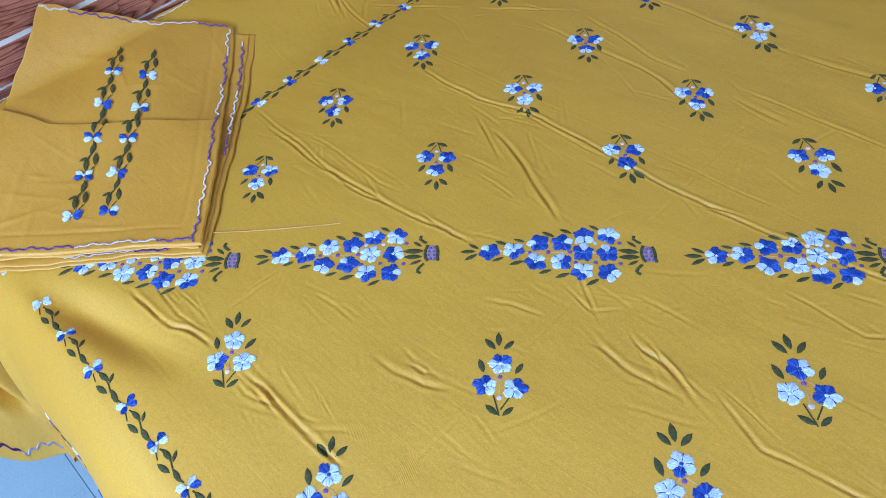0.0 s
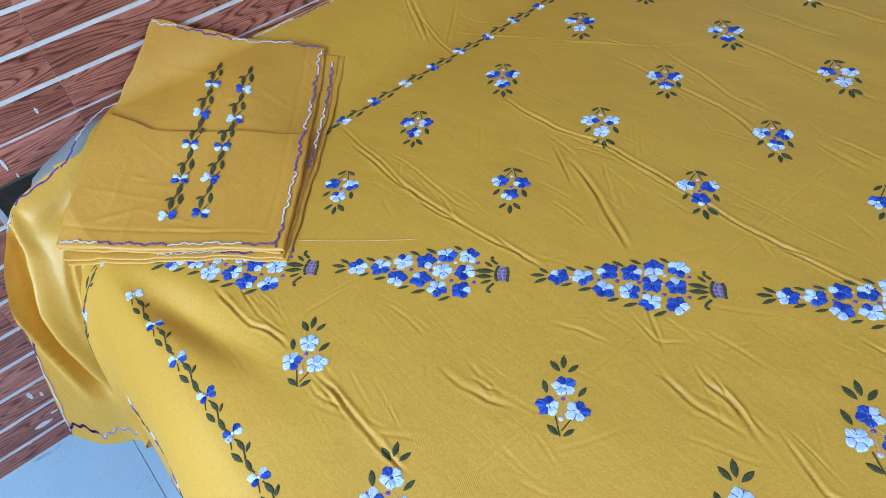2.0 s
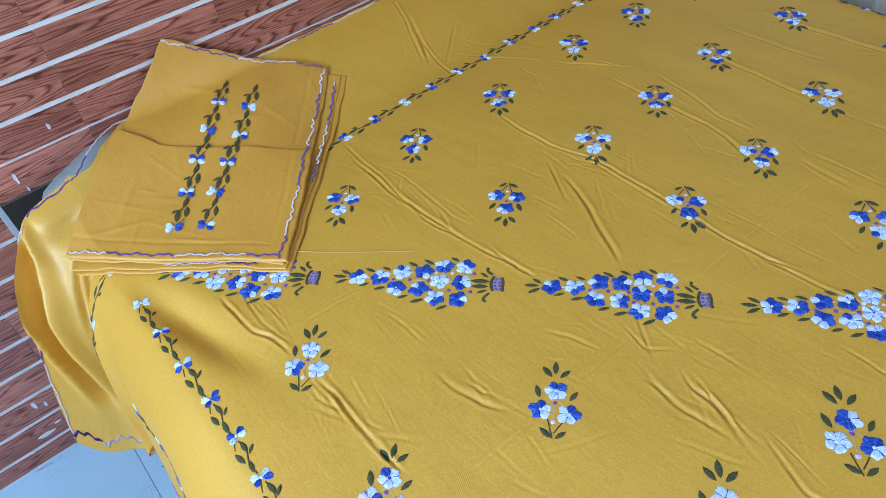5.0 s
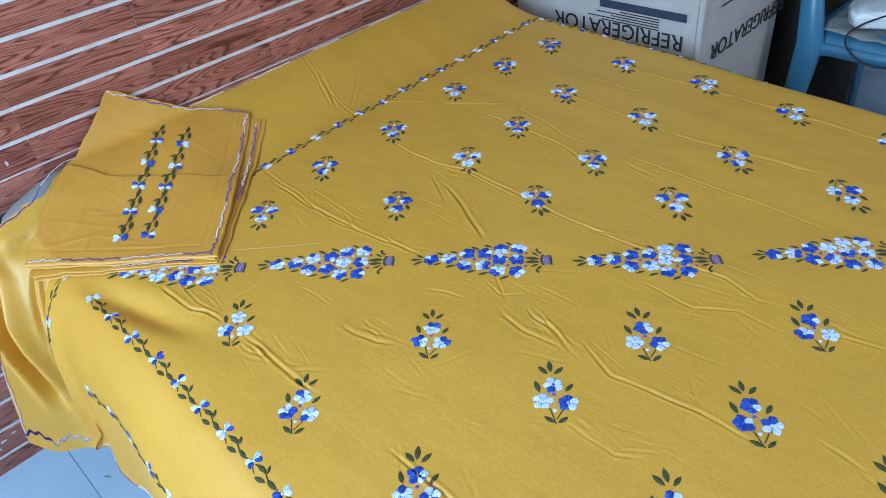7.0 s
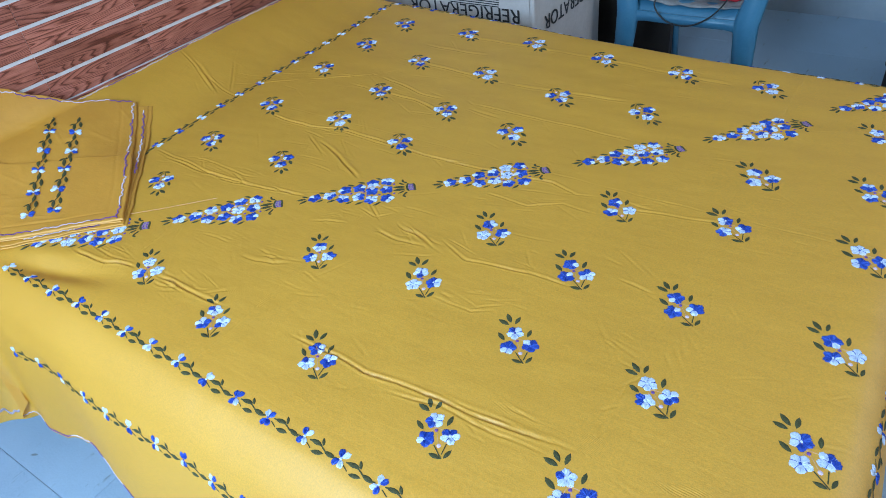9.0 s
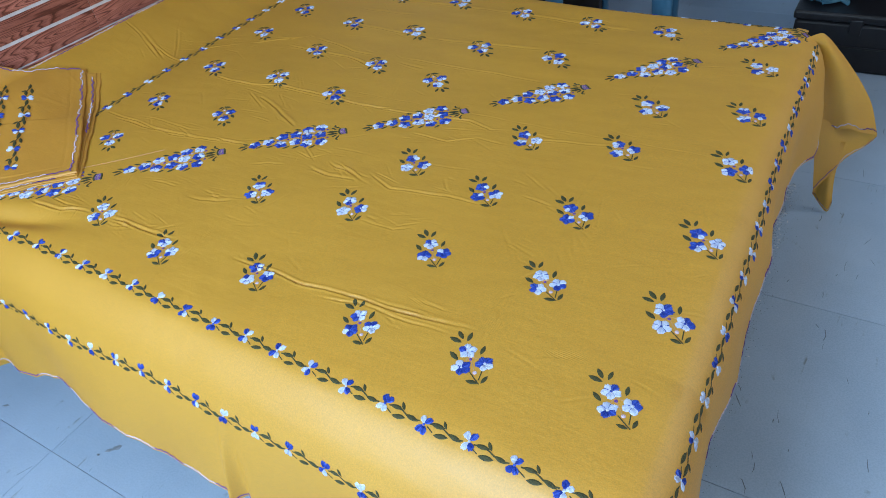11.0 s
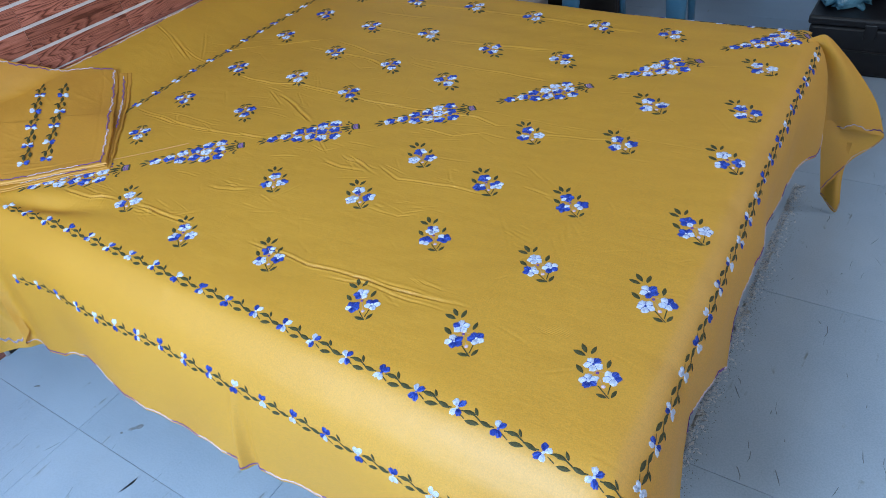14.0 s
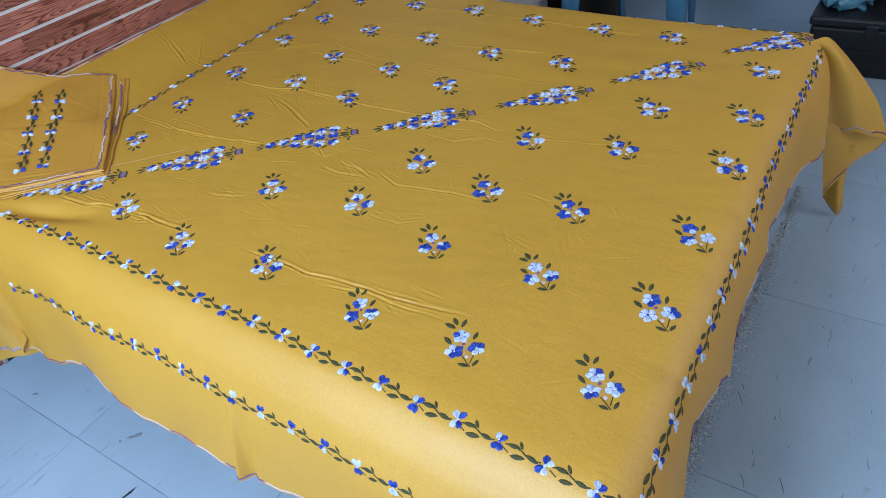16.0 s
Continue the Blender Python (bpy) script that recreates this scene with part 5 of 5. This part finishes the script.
def build_seat_things():
    bm = bmesh.new()
    n = 22
    vs = [[bm.verts.new((0.845 + 0.370 * i / n, 1.555 + 0.33 * j / n, 0.446 - 0.016 * math.sin(math.pi * i / n) + 0.010 * noise.noise(Vector((i * 0.35, j * 0.35, 2))) + 0.004)) for j in range(n + 1)] for i in range(n + 1)]
    for i in range(n):
        for j in range(n):
            bm.faces.new((vs[i][j], vs[i + 1][j], vs[i + 1][j + 1], vs[i][j + 1]))
    cloth = tagged(mesh_object("seat_cloth", bm, M_GREYCLOTH, True), "crumpled grey cloth spread on the blue chair seat", "cloth")
    cloth.modifiers.new("thickness", "SOLIDIFY").thickness = 0.003
    pouch("packet", (0.965, 1.68, 0.446), (0.085, 0.075, 0.030), M_PACK, "white plastic packet with pale print on the chair", "packet", 1.0, 20)
    red = pouch("red_packet", (1.135, 1.665, 0.446), (0.075, 0.07, 0.032), M_RED, "red plastic packet with a pale round mark on the chair", "packet", 4.0, -12)
    bm = bmesh.new()
    bmesh.ops.create_uvsphere(bm, u_segments=16, v_segments=8, radius=1, matrix=Matrix.LocRotScale((0, -0.01, 0.058), None, (0.038, 0.036, 0.006)))
    part("round_mark", bm, M_PACK, red, "pale round printed mark", True)
    loop = [(1.188, 1.640, 0.519), (1.178, 1.570, 0.497), (1.158, 1.518, 0.460), (1.118, 1.508, 0.417), (1.058, 1.504, 0.387), (0.988, 1.506, 0.390), (0.943, 1.510, 0.422), (0.933, 1.516, 0.456),
                                (0.953, 1.570, 0.474), (0.998, 1.620, 0.492)]
    cable = tube(bmesh.new(), smooth_curve(loop, np.linspace(0, 1, 60)).tolist(), 0.0028, 6)
    tagged(mesh_object("cable", cable, M_CABLE, True), "thin black cable looped over the chair's front edge", "cable")
    plug = tube(bmesh.new(), [(1.183, 1.625, 0.514), (1.188, 1.65, 0.522), (1.198, 1.70, 0.522)], [0.010, 0.014, 0.011], 8)
    tagged(mesh_object("charger_plug", plug, M_CABLE, True), "small black plug lying on a red packet", "plug")


build_seat_things()

# ---- the black trunk by the foot of the bed ----


def build_trunk():
    ob = tagged(new("trunk"), "low black metal trunk on the tiled floor", "trunk")
    part("trunk_body", box(bmesh.new(), (1.655, 1.84, 0.0), (2.50, 2.38, 0.185), 0.012, 3), M_BLACK, ob)
    part("lid", box(bmesh.new(), (1.648, 1.832, 0.188), (2.507, 2.388, 0.222), 0.010, 3), M_BLACK, ob)
    part("rim", box(bmesh.new(), (1.66, 1.833, 0.095), (2.495, 1.8395, 0.101), 0.001, 1), M_BLACK, ob)
    for x in (1.86, 2.28):
        part("latch", box(bmesh.new(), (x - 0.02, 1.824, 0.15), (x + 0.02, 1.8325, 0.205), 0.003), M_BLACK, ob)
    return ob


build_trunk()
pouch("bag", (2.16, 2.16, 0.222), (0.40, 0.17, 0.20), M_BAG, "soft black cloth bag on a black trunk", "bag", 9.0, 0, 0.08)
pouch("plastic_wrap", (1.74, 2.02, 0.222), (0.075, 0.12, 0.045), M_TEAL, "crumpled teal plastic wrap on a black trunk", "wrap", 3.0, 15, 0.6)
pouch("small_packet", (1.735, 2.20, 0.222), (0.035, 0.045, 0.075), M_YELLOW, "small yellow and red packet on a black trunk", "packet", 6.0, 30, 0.3)

# ---- floor tiles and wall planks, piece by piece ----


def piece_mesh(name, size, mat, bevel):
    bm = box(bmesh.new(), (0, 0, 0), size, bevel, 1)
    me = bpy.data.meshes.new(name)
    bm.to_mesh(me)
    bm.free()
    me.materials.append(mat)
    return me


def piece(name, me, place, parent):
    ob = new(name, me)
    ob.parent, ob.location = parent, place
    return ob


tile_mesh = piece_mesh("floor_tile", (TILE - 0.0011, TILE - 0.0011, 0.012), M_FLOOR, 0.0004)
for i in range(-1, 6):
    for j in range(-4, 5):
        piece("floor_tile", tile_mesh, (0.451 + TILE * i + 0.00055, -0.075 + TILE * j + 0.00055, -0.012), floor)

LONG = 0.30


def stripe_height(k):
    """The middle of the k-th white stripe over the floor, by the bed's near corner."""
    return 0.046 + 0.0693 * min(k, 9) + 0.0640 * max(0, k - 9)


def stripe_width(k):
    return 0.0042 if k == 9 else 0.0084


plank_meshes = {}
for k in range(-1, 21):
    lo = stripe_height(k) + stripe_width(k) / 2 if k >= 0 else 0.0
    hi = min(1.385, stripe_height(k + 1) - stripe_width(k + 1) / 2)
    size = round(hi - lo, 4)
    if size not in plank_meshes:
        plank_meshes[size] = piece_mesh("plank", (0.004, LONG - 0.0007, size), M_WOOD, 0.0006)
    tilt = 0.012
    for c in range(-8, 10):
        y0 = -0.115 + LONG * c
        ob = piece("plank", plank_meshes[size], (-0.004, y0 + 0.00035, lo - tilt * (y0 + 0.47)), wall_west)
        ob.rotation_euler = (-tilt, 0, 0)


# ---- stains on the floor and paint flecks on the wall ----


def blot(name, outline, m, mat, label, category):
    bm = bmesh.new()
    r = random.Random(len(outline))
    top = [bm.verts.new((x, y, 0.0012)) for x, y in outline]
    low = [bm.verts.new((x * 1.04, y * 1.04, 0.0)) for x, y in outline]
    bm.faces.new(top)
    for k in range(len(top)):
        bm.faces.new((low[k], low[(k + 1) % len(low)], top[(k + 1) % len(low)], top[k]))
    ob = mesh_object(name, bm, mat)
    ob.matrix_world = m
    return tagged(ob, label, category)


def ragged(rx, ry, seed, n=14):
    r = random.Random(seed)
    return [(rx * (0.7 + 0.5 * r.random()) * math.cos(2 * math.pi * k / n), ry * (0.7 + 0.5 * r.random()) * math.sin(2 * math.pi * k / n)) for k in range(n)]


for x, y, rx, ry, turn, seed in ((0.600, -0.592, 0.011, 0.007, 40, 1), (0.588, -0.606, 0.004, 0.012, -50, 2), (0.572, -0.628, 0.004, 0.003, 0, 3), (0.205, -0.640, 0.010, 0.003, 30, 4), (1.005, -0.690, 0.006, 0.004, 0, 5)):
    blot("floor_stain", ragged(rx, ry, seed), pose(x, y, 0.0002, 0, 0, turn), M_DIRT, "small dark stain on the grey floor tiles", "stain")
for y, z, ry, rz, seed in ((-0.800, 0.075, 0.018, 0.005, 6), (-0.768, 0.090, 0.008, 0.003, 7), (-0.845, 0.050, 0.007, 0.003, 8), (-0.742, 0.098, 0.006, 0.002, 9), (-0.780, 0.165, 0.004, 0.010, 10), (-0.762, 0.152, 0.003, 0.008, 11),
                           (-0.470, 0.700, 0.003, 0.006, 12), (-0.560, 0.640, 0.003, 0.012, 13), (-0.552, 0.610, 0.002, 0.006, 14)):
    blot("paint_fleck", ragged(ry, rz, seed), Matrix.Translation((0.0003, y, z)) @ Matrix.Rotation(radians(90), 4, "Z") @ Matrix.Rotation(radians(90), 4, "X"), M_GROUT, "dried white paint fleck on the wood-look wall", "paint fleck")


# ---- fine dirt and scratches on the floor ----


def scatter(name, count, seed, spot, shape, mat, label, category):
    """Many tiny flat marks on the floor in one mesh. spot gives a place, shape a length, a width and a direction."""
    r = random.Random(seed)
    verts, faces = [], []
    for _ in range(count):
        x, y = spot(r)
        length, width, turn = shape(r)
        k, n = len(verts), 7
        c, d = math.cos(turn), math.sin(turn)
        bend = r.uniform(-0.25, 0.25)
        for j in range(n):
            ang = 2 * math.pi * j / n
            u, v = length * math.cos(ang) * r.uniform(0.7, 1.1), width * math.sin(ang) * r.uniform(0.6, 1.2)
            v += bend * length * (u / length) ** 2 * r.uniform(0.4, 1.6)
            verts.append((x + u * c - v * d, y + u * d + v * c, 0.0006))
        faces.append(tuple(range(k, k + n)))
    me = bpy.data.meshes.new(name)
    me.from_pydata(verts, [], faces)
    me.materials.append(mat)
    return tagged(new(name, me), label, category, kind="stuff")


M_GRIT = plain("grey_floor_grit", (0.09, 0.11, 0.13), (0.24, 0.28, 0.33), 60, 0.9)
M_DUST = plain("pale_floor_dust", (0.52, 0.58, 0.64), (0.68, 0.72, 0.76), 60, 0.9)
M_SCRATCH = plain("dark_floor_scratch", (0.10, 0.13, 0.17), (0.18, 0.23, 0.29), 40, 0.8)
along_bed = lambda r: (1.800 + abs(r.gauss(0, 0.024)), r.uniform(-0.75, 1.05))
scatter("floor_grit", 3600, 21, along_bed, lambda r: (r.uniform(0.0005, 0.0024), r.uniform(0.0004, 0.0012), r.uniform(0, 6.28)), M_GRIT, "dark grit on the floor along the bed's foot", "dirt")
scatter("floor_dust", 1500, 22, lambda r: (1.800 + abs(r.gauss(0, 0.014)), r.uniform(-0.75, 1.05)), lambda r: (r.uniform(0.0015, 0.007), r.uniform(0.0008, 0.003), r.uniform(0, 6.28)), M_DUST, "pale dust on the floor along the bed's foot", "dirt")
scatter("floor_scratches", 230, 23, lambda r: (r.uniform(1.86, 2.75), r.uniform(-0.85, 1.75)), lambda r: (r.uniform(0.004, 0.026), r.uniform(0.0005, 0.0013), 1.57 + r.gauss(0.15, 0.30)), M_SCRATCH,
        "short dark scratches on the grey floor tiles", "scratches")
scatter("floor_scratches", 70, 24, lambda r: (r.uniform(0.25, 1.60), r.uniform(-1.30, -0.62)), lambda r: (r.uniform(0.004, 0.030), r.uniform(0.0004, 0.0009), 1.57 + r.gauss(0.0, 0.25)), M_SCRATCH,
        "short dark scratches on the grey floor tiles", "scratches")
